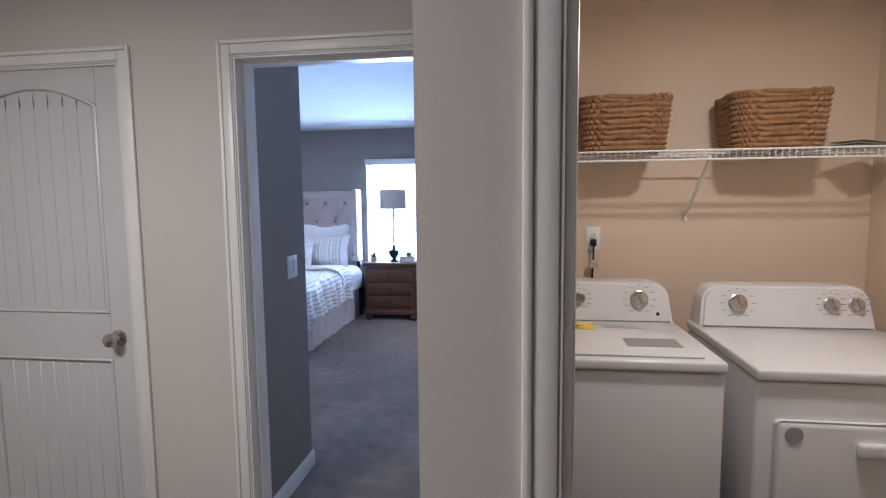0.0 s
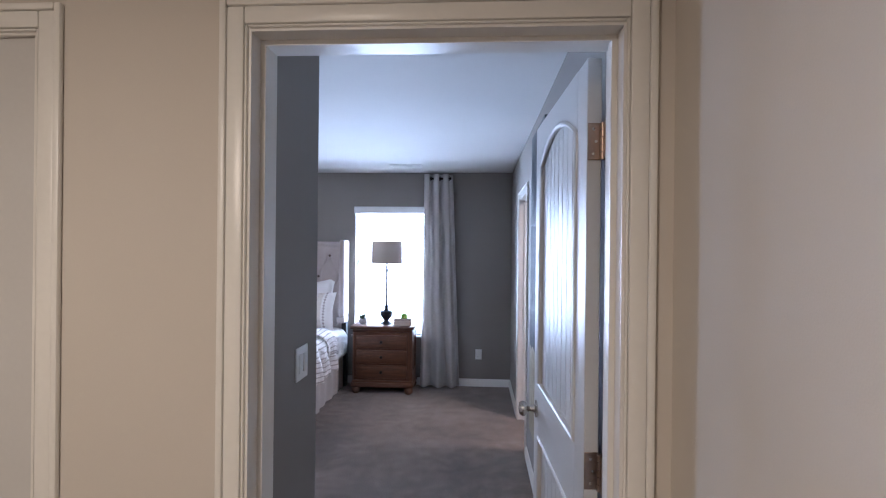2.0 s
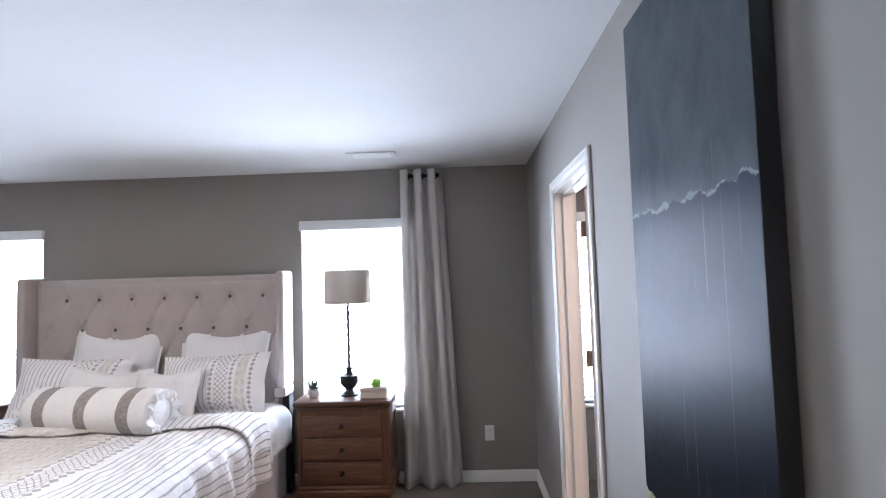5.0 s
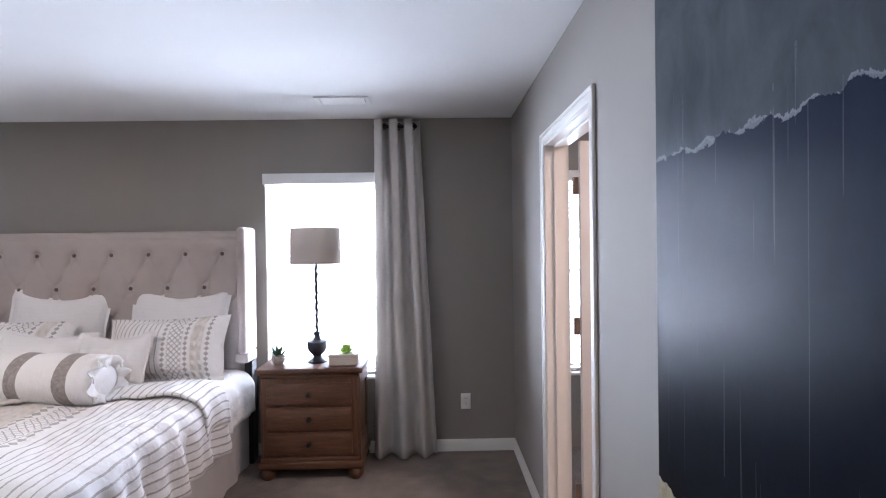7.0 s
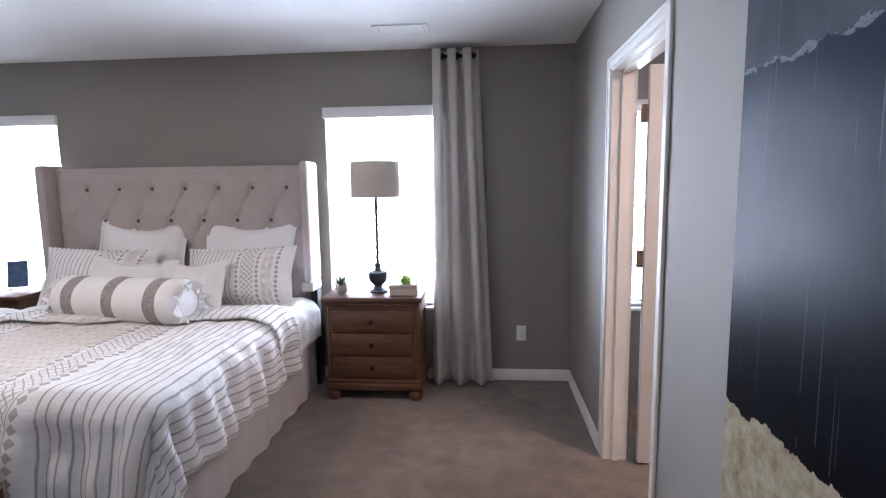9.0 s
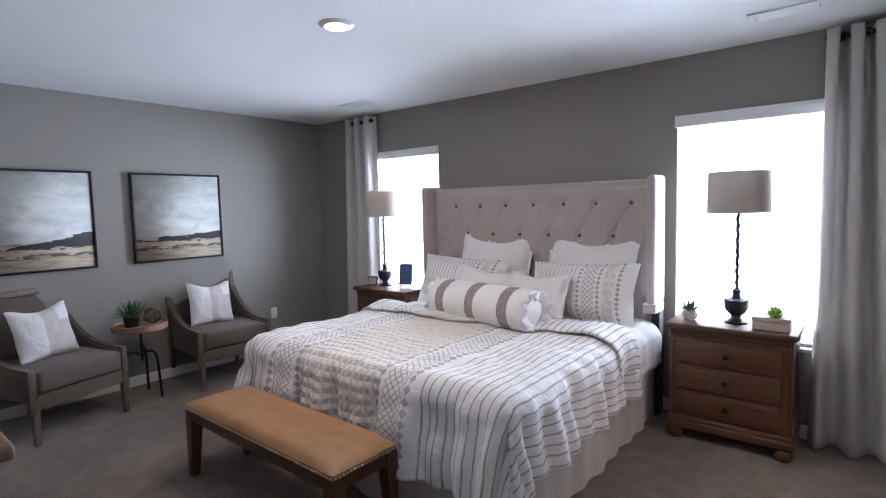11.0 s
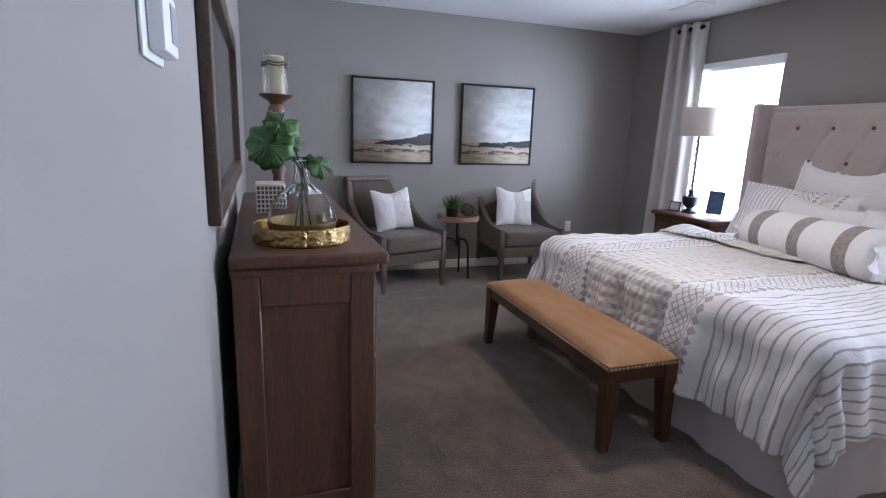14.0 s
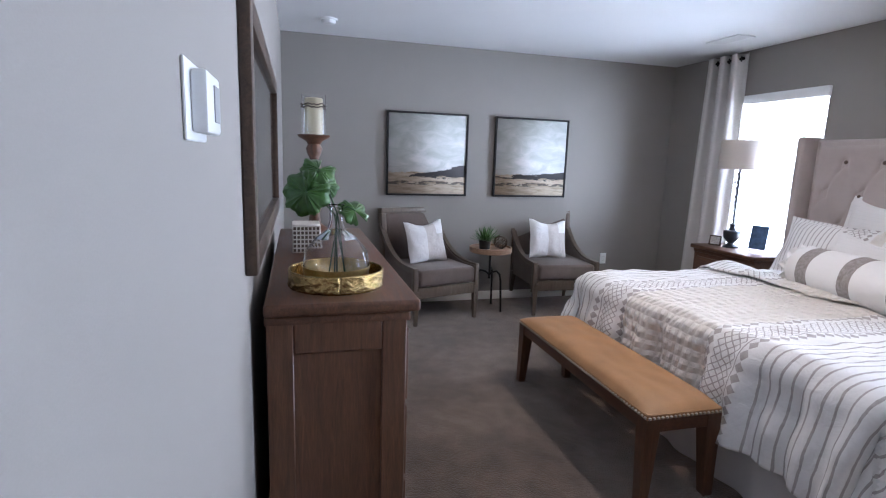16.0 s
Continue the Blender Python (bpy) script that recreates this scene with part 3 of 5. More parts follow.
def panel_door(name, label, w, m, h=2.025, t=0.035, knobs=(-1, 1)):
    """A two-panel plank door with an arched upper panel. Local: x from the hinge edge, y through the leaf, z up."""
    d = thing(name, label, "door", m, kind="structure")
    st, lock0, lock1, bot, peak, spring = 0.10, 0.865, 1.05, 0.22, h - 0.075, h - 0.155
    arc = [(st + (w - 2 * st) * i / 16, spring + (peak - spring) * (1 - (2 * i / 16 - 1) ** 2)) for i in range(17)]
    bm = bmesh.new()
    rbox(bm, (0, 0, 0), (st, t, h), 0.002, 1)
    rbox(bm, (w - st, 0, 0), (w, t, h), 0.002, 1)
    rbox(bm, (st, 0, 0), (w - st, t, bot))
    rbox(bm, (st, 0, lock0), (w - st, t, lock1))
    prism(bm, [(st, h), *arc, (w - st, h)], 1, 0, t)
    part("door_frame", bm, DOOR, d)
    n = 8
    pw = (w - 2 * st - 0.05) / n
    for z0_, z1_ in ((bot, lock0), (lock1, spring)):
        for i in range(n):
            x0 = st + 0.025 + i * pw
            bm = bmesh.new()
            top0 = z1_ if z1_ == lock0 else None
            if top0:
                rbox(bm, (x0 + 0.003, 0.009, z0_ + 0.02), (x0 + pw - 0.003, t - 0.009, z1_ - 0.02), 0.003, 1)
            else:
                f = lambda x: spring + (peak - spring) * max(0.0, 1 - (2 * (x - st) / (w - 2 * st) - 1) ** 2) - 0.022
                xs = [x0 + 0.003 + (pw - 0.006) * k / 4 for k in range(5)]
                prism(bm, [(xs[0], z0_ + 0.02), *[(x, f(x)) for x in xs], (xs[-1], z0_ + 0.02)], 1, 0.009, t - 0.009)
            part("plank", bm, DOOR, d)
    bm = box((st, 0.0107, bot), (w - st, t - 0.0107, lock0))
    rbox(bm, (st, 0.0107, lock1), (w - st, t - 0.0107, spring + 0.03))
    prism(bm, [(st, spring), *arc, (w - st, spring)], 1, 0.0107, t - 0.0107)
    part("panel_back", bm, DOOR, d)
    for y in (0.004, t - 0.004):
        bm = bmesh.new()
        tube(bm, [(st + 0.006, y, lock1 + 0.006), *[(x + (0.006 if x < w / 2 else -0.006), y, z - 0.006) for x, z in arc], (w - st - 0.006, y, lock1 + 0.006)], 0.010, 8, True)
        tube(bm, [(st + 0.006, y, bot + 0.006), (st + 0.006, y, lock0 - 0.006), (w - st - 0.006, y, lock0 - 0.006), (w - st - 0.006, y, bot + 0.006)], 0.010, 8, True)
        part("panel_moulding", bm, DOOR, d)
    for s in knobs:
        knob_part(d, w - 0.065, 0 if s < 0 else t, 0.955, s)
    part("latch_plate", box((w - 0.0005, t / 2 - 0.012, 0.927), (w + 0.0015, t / 2 + 0.012, 0.983), 0.0006, 1), NICKEL, d)
    return d


# bedroom door, swung into the room; closet door, shut; bath and laundry doors, swung away
bed_door = panel_door("door_1", "white two-panel arched plank door standing open", 0.768, pose(-0.090, 4.83, 0.012, 0, 0, 92.6))
for z in (0.22, 1.02, 1.82):
    hg = box((-0.004, 0.001, z - 0.045), (0.001, 0.034, z + 0.045), 0.0015, 1)
    rbox(hg, (-0.012, 0.0, z - 0.045), (-0.002, 0.003, z + 0.045))
    for k in range(5):
        lathe(hg, [(0.0001, z - 0.045 + k * 0.018), (0.007, z - 0.0445 + k * 0.018), (0.007, z - 0.0285 + k * 0.018), (0.0001, z - 0.028 + k * 0.018)], 12, (-0.012, 0.000))
    rbox(hg, (-0.058, -0.0015, z - 0.045), (-0.018, 0.0015, z + 0.045), 0.0012, 1)
    part("hinge", hg, BRONZE, bed_door, "worn bronze butt hinge")
    for dz in (-0.03, 0.0, 0.03):
        sc = lathe(bmesh.new(), [(0.0001, 0), (0.0042, 0), (0.0036, 0.0015), (0.0001, 0.002)], 12)
        part("hinge_screw", turned(sc, pose(-0.0036, 0.02 - 0.006 * (dz == 0), z + dz, 0, -90)), NICKEL, bed_door)
closet_door = panel_door("door_2", "white two-panel arched plank closet door, shut", 0.756, pose(CLOSET[0] + 0.021, 4.622, 0.012), knobs=(-1,))
for z in (0.22, 1.02, 1.80):
    hinge_part(closet_door, pose(-0.002, -0.002, z, 0, 0, 0))
bath_door = panel_door("door_3", "white bathroom door standing open", 0.76, pose(0.165, 8.318, 0.012, 0, 0, -1.0), knobs=(-1,))
for z in (0.22, 1.08, 1.80):
    hinge_part(bath_door, pose(-0.022, 0.034, z, 0, 0, 90))
laundry_door = panel_door("door_4", "white laundry door standing open", 0.74, pose(0.249, 3.665, 0.012, 0, 0, 90), knobs=(-1,))
for z in (0.22, 1.07, 1.80):
    part("hinge", box((-0.003, 0.004, z - 0.045), (0.0, 0.031, z + 0.045), 0.001, 1), BRONZE, laundry_door, "worn bronze butt hinge")


def blind_window(name, x0, x1):
    z0, z1 = WIN_Z
    d = thing(name, "white framed window with open blinds, daylight behind", "window", kind="structure")
    bm = bmesh.new()
    for lo, hi in (((x0, YN + 0.09, z0), (x0 + 0.035, YN + 0.12, z1)), ((x1 - 0.035, YN + 0.09, z0), (x1, YN + 0.12, z1)), ((x0 + 0.035, YN + 0.09, z0), (x1 - 0.035, YN + 0.12, z0 + 0.04)),
                   ((x0 + 0.035, YN + 0.09, z1 - 0.04), (x1 - 0.035, YN + 0.12, z1)), ((x0 + 0.035, YN + 0.095, (z0 + z1) / 2 - 0.02), (x1 - 0.035, YN + 0.118, (z0 + z1) / 2 + 0.02))):
        rbox(bm, lo, hi, 0.003, 1)
    part("window_frame", bm, PLASTIC, d)
    for a, b in ((z0 + 0.04, (z0 + z1) / 2 - 0.02), ((z0 + z1) / 2 + 0.02, z1 - 0.04)):
        g = part("pane", box((x0 + 0.035, YN + 0.103, a), (x1 - 0.035, YN + 0.107, b)), GLASS, d)
        g.visible_shadow = False
    part("window_sill", box((x0 - 0.03, YN - 0.045, z0 - 0.022), (x1 + 0.03, YN + 0.09, z0), 0.006, 2), TRIM, d, "white painted sill")
    bm = box((x0 - 0.012, YN - 0.028, z1 - 0.065), (x1 + 0.012, YN + 0.03, z1 + 0.012), 0.006, 2)
    part("blind_valance", bm, PLASTIC, d, "white blind valance")
    pitch = 0.043
    count = int((z1 - 0.07 - z0 - 0.03) / pitch)
    me = None
    for i in range(count):
        z = z1 - 0.085 - i * pitch
        bm = bmesh.new()
        prism(bm, [(-0.025, -0.003), (0, 0.0), (0.025, -0.003), (0.025, -0.0055), (0, -0.0025), (-0.025, -0.0055)], 0, x0 + 0.008, x1 - 0.008)
        if me is None:
            s = part("slat", bm, SLAT, d, smooth=False)
            me = s.data
        else:
            bm.free()
            s = new("slat", me)
            s.parent = d
        s.matrix_basis = pose(0, YN + 0.045, z, -9)
    part("bottom_rail", box((x0 + 0.008, YN + 0.022, z0 + 0.004), (x1 - 0.008, YN + 0.068, z0 + 0.022), 0.003, 1), PLASTIC, d)
    bm = bmesh.new()
    for x in (x0 + 0.12, x1 - 0.12):
        for y in (YN + 0.019, YN + 0.071):
            tube(bm, [(x, y, z1 - 0.07), (x, y, z0 + 0.02)], 0.001, 5)
    part("ladder_cord", bm, PLASTIC, d)


blind_window("window_1", *WIN_W)
blind_window("window_2", *WIN_E)
blind_window("window_3", *WIN_BATH)


def curtain(name, x_top, x_bot, rod):
    d = thing(name, "pale linen grommet curtain hanging to the carpet", "curtain", group="bedroom curtains")
    folds = 3
    def fn(u, v):
        z = 0.012 + 2.395 * v
        x = (x_bot[0] * (1 - v) + x_top[0] * v) * (1 - u) + (x_bot[1] * (1 - v) + x_top[1] * v) * u
        sweep = u + 0.035 * (1 - v) ** 1.5 * math.sin(2 * math.pi * u + 0.6)
        ph = 2 * math.pi * (folds * sweep + 0.12)
        deep = 0.046 + 0.012 * math.sin(2.3 * u + 1.0) * (1 - v)
        y = 9.405 - 0.012 * (1 - v) + deep * (math.cos(ph) + 0.22 * math.cos(2 * ph + 0.7) * v) + 0.004 * math.sin(5 * v + 9 * u) * (1 - v)
        return (x + 0.014 * math.sin(2 * ph) * v, y, z)
    c = part("panel", sheet(fn, 96, 40), CURTAIN, d)
    s = c.modifiers.new("thick", "SOLIDIFY")
    s.thickness, s.offset = 0.003, 0
    r = bmesh.new()
    tube(r, [(rod[0], 9.405, 2.36), (rod[1], 9.405, 2.36)], 0.012, 12)
    for x in rod:
        lathe_bm = bmesh.ops.create_uvsphere(r, u_segments=14, v_segments=10, radius=0.015)
        for v in lathe_bm["verts"]:
            v.co += Vector((x, 9.405, 2.36))
    rbox(r, ((rod[0] + rod[1]) / 2 - 0.012, 9.405, 2.35), ((rod[0] + rod[1]) / 2 + 0.012, YN, 2.37), 0.003, 1)
    part("curtain_rod", r, BLACK, d, "short black rod")
    for k in range(2 * folds):
        u = (k + 0.5) / (2 * folds)
        x = x_top[0] * (1 - u) + x_top[1] * u
        bm = bmesh.new()
        tube(bm, [(0, 0.022 * math.cos(2 * math.pi * i / 16), 0.022 * math.sin(2 * math.pi * i / 16)) for i in range(16)], 0.0045, 6, True)
        part("grommet", bm, BLACK, d, m=pose(x, 9.405, 2.36, 0, 0, 35 if k % 2 else -35))


curtain("curtain", (-1.0, -0.685), (-1.02, -0.575), (-0.985, -0.70))
curtain("curtain", (-5.07, -4.66), (-5.13, -4.62), (-5.055, -4.675))


def wall_plate(name, label, category, m, kind_):
    d = thing(name, label, category, m)
    hw = 0.058 if kind_ == "double" else 0.036
    part("plate", box((-hw, 0, -0.058), (hw, 0.006, 0.058), 0.003, 2), PLASTIC, d)
    if kind_ == "outlet":
        for z in (-0.02, 0.02):
            bm = lathe(bmesh.new(), [(0.0001, 0), (0.017, 0), (0.016, 0.004), (0.0001, 0.004)], 20)
            part("receptacle", turned(bm, pose(0, 0.005, z, -90)), PLASTIC, d)
            for x in (-0.006, 0.006):
                # solid dark strips paint in the shade of the plug openings
                part("slot_shade", box((x - 0.001, 0.0088, z - 0.003), (x + 0.001, 0.0098, z + 0.005)), DARK, d)
    else:
        for x in ((-0.0,) if kind_ == "switch" else (-0.023, 0.023)):
            part("rocker", box((x - 0.016, 0.004, -0.033), (x + 0.016, 0.010, 0.033), 0.003, 2), PLASTIC, d)
    return d


wall_plate("wall_outlet", "white duplex outlet above the baseboard", "outlet", pose(-0.361, YN, 0.365, 0, 0, 180), "outlet")
wall_plate("wall_outlet", "white duplex outlet above the baseboard", "outlet", pose(XW, 8.81, 0.40, 0, 0, -90), "outlet")
wall_plate("light_switch", "white two-gang rocker switch plate by the bedroom door", "switch", pose(-1.0, 5.325, 1.165, 0, 0, -90), "double")
wall_plate("light_switch", "white rocker switch plate on the hall wall", "switch", pose(0.003, 4.13, 1.20, 0, 0, 90), "switch")


def ceiling_vent(name, x, y):
    d = thing(name, "white slatted ceiling air vent", "vent", pose(x, y, H), group="bedroom ceiling vents")
    bm = bmesh.new()
    for lo, hi in (((-0.17, -0.085, -0.008), (0.17, -0.06, 0)), ((-0.17, 0.06, -0.008), (0.17, 0.085, 0)), ((-0.17, -0.06, -0.008), (-0.14, 0.06, 0)), ((0.14, -0.06, -0.008), (0.17, 0.06, 0)),
                   ((-0.05, -0.06, -0.006), (-0.04, 0.06, 0)), ((0.04, -0.06, -0.006), (0.05, 0.06, 0))):
        rbox(bm, lo, hi, 0.002, 1)
    part("frame", bm, PLASTIC, d)
    # near-black sheet on the ceiling paints in the shade between the slats
    part("duct_shade_plate", box((-0.14, -0.06, -0.002), (0.14, 0.06, -0.0005)), DARK, d)
    for k in range(7):
        part("slat", turned(box((-0.138, -0.005, -0.0008), (0.138, 0.005, 0.0008)), pose(0, -0.051 + 0.017 * k, -0.006, -20)), PLASTIC, d)


ceiling_vent("ceiling_vent", -1.14, 9.0)
ceiling_vent("ceiling_vent", -4.45, 9.03)
ceiling_vent("ceiling_vent", -1.34, 5.97)
can = thing("recessed_ceiling_light", "lit recessed ceiling light with a white trim", "ceiling light", pose(-2.975, 7.555, H))
part("trim_ring", lathe(bmesh.new(), [(0.062, -0.012), (0.066, -0.014), (0.09, -0.006), (0.094, 0.0), (0.06, 0.0), (0.062, -0.012)], 40), PLASTIC, can)
part("lens", lathe(bmesh.new(), [(0.0001, -0.026), (0.03, -0.0245), (0.052, -0.019), (0.0605, -0.013), (0.0605, -0.004), (0.0001, -0.004)], 40), LENS, can, "glowing frosted lens")
smoke = thing("smoke_detector", "white round smoke detector on the ceiling", "smoke detector", pose(-5.1, 5.87, H))
part("base", lathe(bmesh.new(), [(0.0001, -0.012), (0.068, -0.012), (0.07, -0.004), (0.07, 0), (0.0001, 0)], 36), PLASTIC, smoke)
part("cap", lathe(bmesh.new(), [(0.0001, -0.04), (0.03, -0.04), (0.05, -0.034), (0.056, -0.02), (0.056, -0.012), (0.0001, -0.012)], 36), PLASTIC, smoke)


def dome_lamp(name, x, y, label):
    d = thing(name, label, "ceiling light", pose(x, y, H))
    part("pan", lathe(bmesh.new(), [(0.0001, -0.03), (0.15, -0.03), (0.165, -0.01), (0.165, 0), (0.0001, 0)], 36), NICKEL, d)


dome_lamp("flush_ceiling_lamp", -1.25, 2.95, "flush ceiling lamp pan in the hall")
dome_lamp("flush_ceiling_lamp", 1.0, 4.2, "flush ceiling lamp pan in the laundry")
dome_lamp("flush_ceiling_lamp", 1.0, 7.5, "flush ceiling lamp pan in the bathroom")

# stair guard in the hall
guard = thing("half_wall", "low painted guard wall with a white cap", "half wall", kind="structure")
part("body", box((-1.53, 1.1, 0), (-1.39, 3.87, 0.92)), HALL_WALL, guard)
bm = box((-1.58, 1.1, 0.935), (-1.325, 3.935, 0.965), 0.008, 2)
rbox(bm, (-1.555, 1.1, 0.905), (-1.35, 3.91, 0.935), 0.006, 2)
part("cap", bm, TRIM, guard, "white moulded cap")


# ---------------------------------------------------------------- bed
BX0, BX1, BY0, BY1, BZ = -3.87, -1.875, 7.45, 9.36, 0.655
CX = (BX0 + BX1) / 2
bed = thing("king_bed", "king bed with a tufted linen wingback headboard, made up", "bed", pose(CX, 8.4, 0))
W2 = 0.93


def tufted(u, v):
    """The headboard's buttoned face, from local x -W2..W2 and z 0.55..1.60."""
    x, z = -W2 + 2 * W2 * u, 0.55 + 1.05 * v
    y = 0.985 - 0.045
    for row in range(4):
        bz = 1.475 - 0.235 * row
        for k in range(-4, 5):
            bx = 0.256 * k + (0.128 if row % 2 else 0) + 0.042
            d = math.hypot(x - bx, z - bz)
            y += 0.026 * math.exp(-(d / 0.028) ** 2) + 0.008 * math.exp(-(d / 0.09) ** 2)
            for s in (-1, 1):
                ex, ez = 0.128 * s, -0.235
                t = max(0, min(1, ((x - bx) * ex + (z - bz) * ez) / (ex * ex + ez * ez)))
                e = math.hypot(x - bx - t * ex, z - bz - t * ez)
                if bz - 0.235 > 0.5:
                    y += (0.028 if s < 0 else 0.010) * math.exp(-(e / 0.011) ** 2) * (0.55 + 0.45 * math.cos(2 * math.pi * t))
    y += 0.03 * max(0, (v - 0.955) / 0.045) ** 2
    return (x, y, z)


part("headboard_panel", sheet(tufted, 190, 105), LINEN, bed, "button-tufted oatmeal linen")
part("headboard_back", box((-0.975, 0.962, 0.45), (0.975, 1.05, 1.635), 0.02, 3), LINEN, bed)
for s in (-1, 1):
    x0, x1 = sorted((s * 0.955, s * 1.016))
    part("wing", box((x0, 0.82, 0.79), (x1, 1.055, 1.655), 0.026, 4), LINEN, bed, "padded linen wing")
    part("welt", tube(bmesh.new(), [(s * 0.928, 0.945, 0.8), (s * 0.928, 0.945, 1.62)], 0.006, 8), LINEN, bed)
    part("wing_base", box((x0 - 0.03, 0.86, 0.725), (x1 - 0.004, 1.05, 0.79), 0.006, 1), LINEN, bed)
    part("headboard_leg", box((x0 + 0.004, 0.94, 0), (x1 - 0.004, 1.04, 0.725), 0.004, 1), BLACK, bed, "black headboard leg")
button = None
for row in range(2):
    for k in range(-3, 4):
        bx = 0.256 * k + (0.128 if row % 2 else 0) + 0.042
        if abs(bx) > 0.9:
            continue
        if button is None:
            bm = bmesh.new()
            bmesh.ops.create_uvsphere(bm, u_segments=12, v_segments=8, radius=0.014)
            o = part("button", turned(bm, Matrix.Diagonal((1, 0.6, 1, 1))), TAUPE, bed, "dark button")
            button = o.data
        else:
            o = new("button", button)
            o.parent = bed
        o.matrix_basis = pose(bx, 0.962, 1.475 - 0.235 * row)
part("box_spring", box((-0.96, -0.92, 0.10), (0.96, 0.95, 0.36), 0.03, 3), SKIRT, bed)
part("mattress", box((-0.985, -0.945, 0.36), (0.985, 0.95, 0.635), 0.07, 5), SHEET, bed, "white fitted sheet")


def skirt(u, v):
    """A gathered skirt along the right side, the foot and the left side."""
    run = [(-0.985, 0.93), (-0.985, -0.945), (0.985, -0.945), (0.985, 0.93)]
    lens_ = [math.dist(a, b) for a, b in zip(run, run[1:])]
    s = u * sum(lens_)
    for (a, b), l in zip(zip(run, run[1:]), lens_):
        if s <= l + 1e-6:
            break
        s -= l
    d = Vector((b[0] - a[0], b[1] - a[1])) / l
    n = Vector((d.y, -d.x)) * -1
    if n.dot(Vector(a) + d * l / 2) < 0:
        n = -n
    w = (0.010 * math.sin(u * 160) + 0.007 * math.sin(u * 61 + 1)) * (1 - 0.7 * v)
    edge = min(s, l - s)
    w *= min(1, edge / 0.05)
    p = Vector(a) + d * s + n * w
    return (p.x, p.y, 0.004 + 0.40 * v)


sk = part("bed_skirt", sheet(skirt, 420, 6), SKIRT, bed, "grey gathered bed skirt")


def drape(a, b, A, B, top, rad=0.09, flare=0.10, wave=0.02):
    """A point of a cloth lying over the bed: a across, b along (negative past the foot), in unrolled metres."""
    du = max(0.0, abs(a) - A) * (1 if a > 0 else -1)
    dv = min(0.0, b + B)
    L = math.hypot(du, dv)
    px, py = max(-A, min(A, a)), max(-B, b)
    rip = 0.014 * noise.noise((a * 3.1, b * 3.1, 0.3)) + 0.010 * noise.noise((a * 8, b * 8, 1.7)) + 0.006 * noise.noise((a * 19, b * 11, 4.1))
    if L < 1e-6:
        return Vector((px, py, top + rip))
    nx, ny = du / L, dv / L
    q = rad * math.pi / 2
    if L < q:
        t = L / rad
        out, down = rad * math.sin(t), rad * (1 - math.cos(t))
    else:
        out, down = rad + flare * (L - q), rad + (L - q) * (1 - flare * 0.4)
    along = (b if abs(nx) > abs(ny) else a)
    k = min(1, max(0, (L - 0.04) / 0.25))
    ripple = wave * k * (math.sin(along * 17 + 1.3 * math.sin(along * 5)) + 0.6 * math.sin(along * 39 + 2) + 0.9 * noise.noise((a * 5, b * 5, 2.2)))
    out += ripple + rip
    return Vector((px + nx * out, py + ny * out, top - down + rip * (1 - k)))


def spread(name, material, label, a0, a1, b0, b1, A, B, top, nu, nv, thick=0.012, **kw):
    def fn(u, v):
        p = drape(a0 + (a1 - a0) * u, b0 + (b1 - b0) * v, A, B, top, **kw)
        p.z = max(p.z, 0.012)
        return p
    ob = part(name, sheet(fn, nu, nv, lambda u, v: (a0 + (a1 - a0) * u, b0 + (b1 - b0) * v)), material)
    ob.matrix_basis = pose(CX, 8.4, 0)
    s = ob.modifiers.new("thick", "SOLIDIFY")
    s.thickness, s.offset = thick, 1
    return tagged(ob, label, "bedding")


spread("duvet", SHEET, "white cotton duvet turned under the quilt", -1.30, 1.24, -0.2, 0.93, 0.90, 0.99, BZ, 110, 50, rad=0.11, flare=0.05, wave=0.012)
spread("quilt", QUILT, "white cotton quilt with grey stripes and diamond bands", -1.34, 1.33, -1.38, 0.36, 0.90, 0.86, BZ + 0.022, 190, 150, rad=0.11, flare=0.18, wave=0.026)


def fold(u, v):
    """The quilt's turned-back edge."""
    a = -1.22 + 2.42 * u
    b = 0.10 + 0.30 * v + 0.05 * math.sin(a * 2.2)
    p = drape(a, b, 0.90, 0.99, BZ + 0.048 + 0.016 * math.sin(math.pi * v) + 0.006 * math.sin(9 * a + 6 * v), 0.13, 0.04, 0.012)
    return p


ob = part("folded_quilt_edge", sheet(fold, 150, 26, lambda u, v: (-1.22 + 2.42 * u, 2.0 - 0.30 * v)), QUILT)
ob.matrix_basis = pose(CX, 8.4, 0)
s = ob.modifiers.new("thick", "SOLIDIFY")
s.thickness, s.offset = 0.014, 1
tagged(ob, "turned-back edge of the patterned quilt", "bedding")


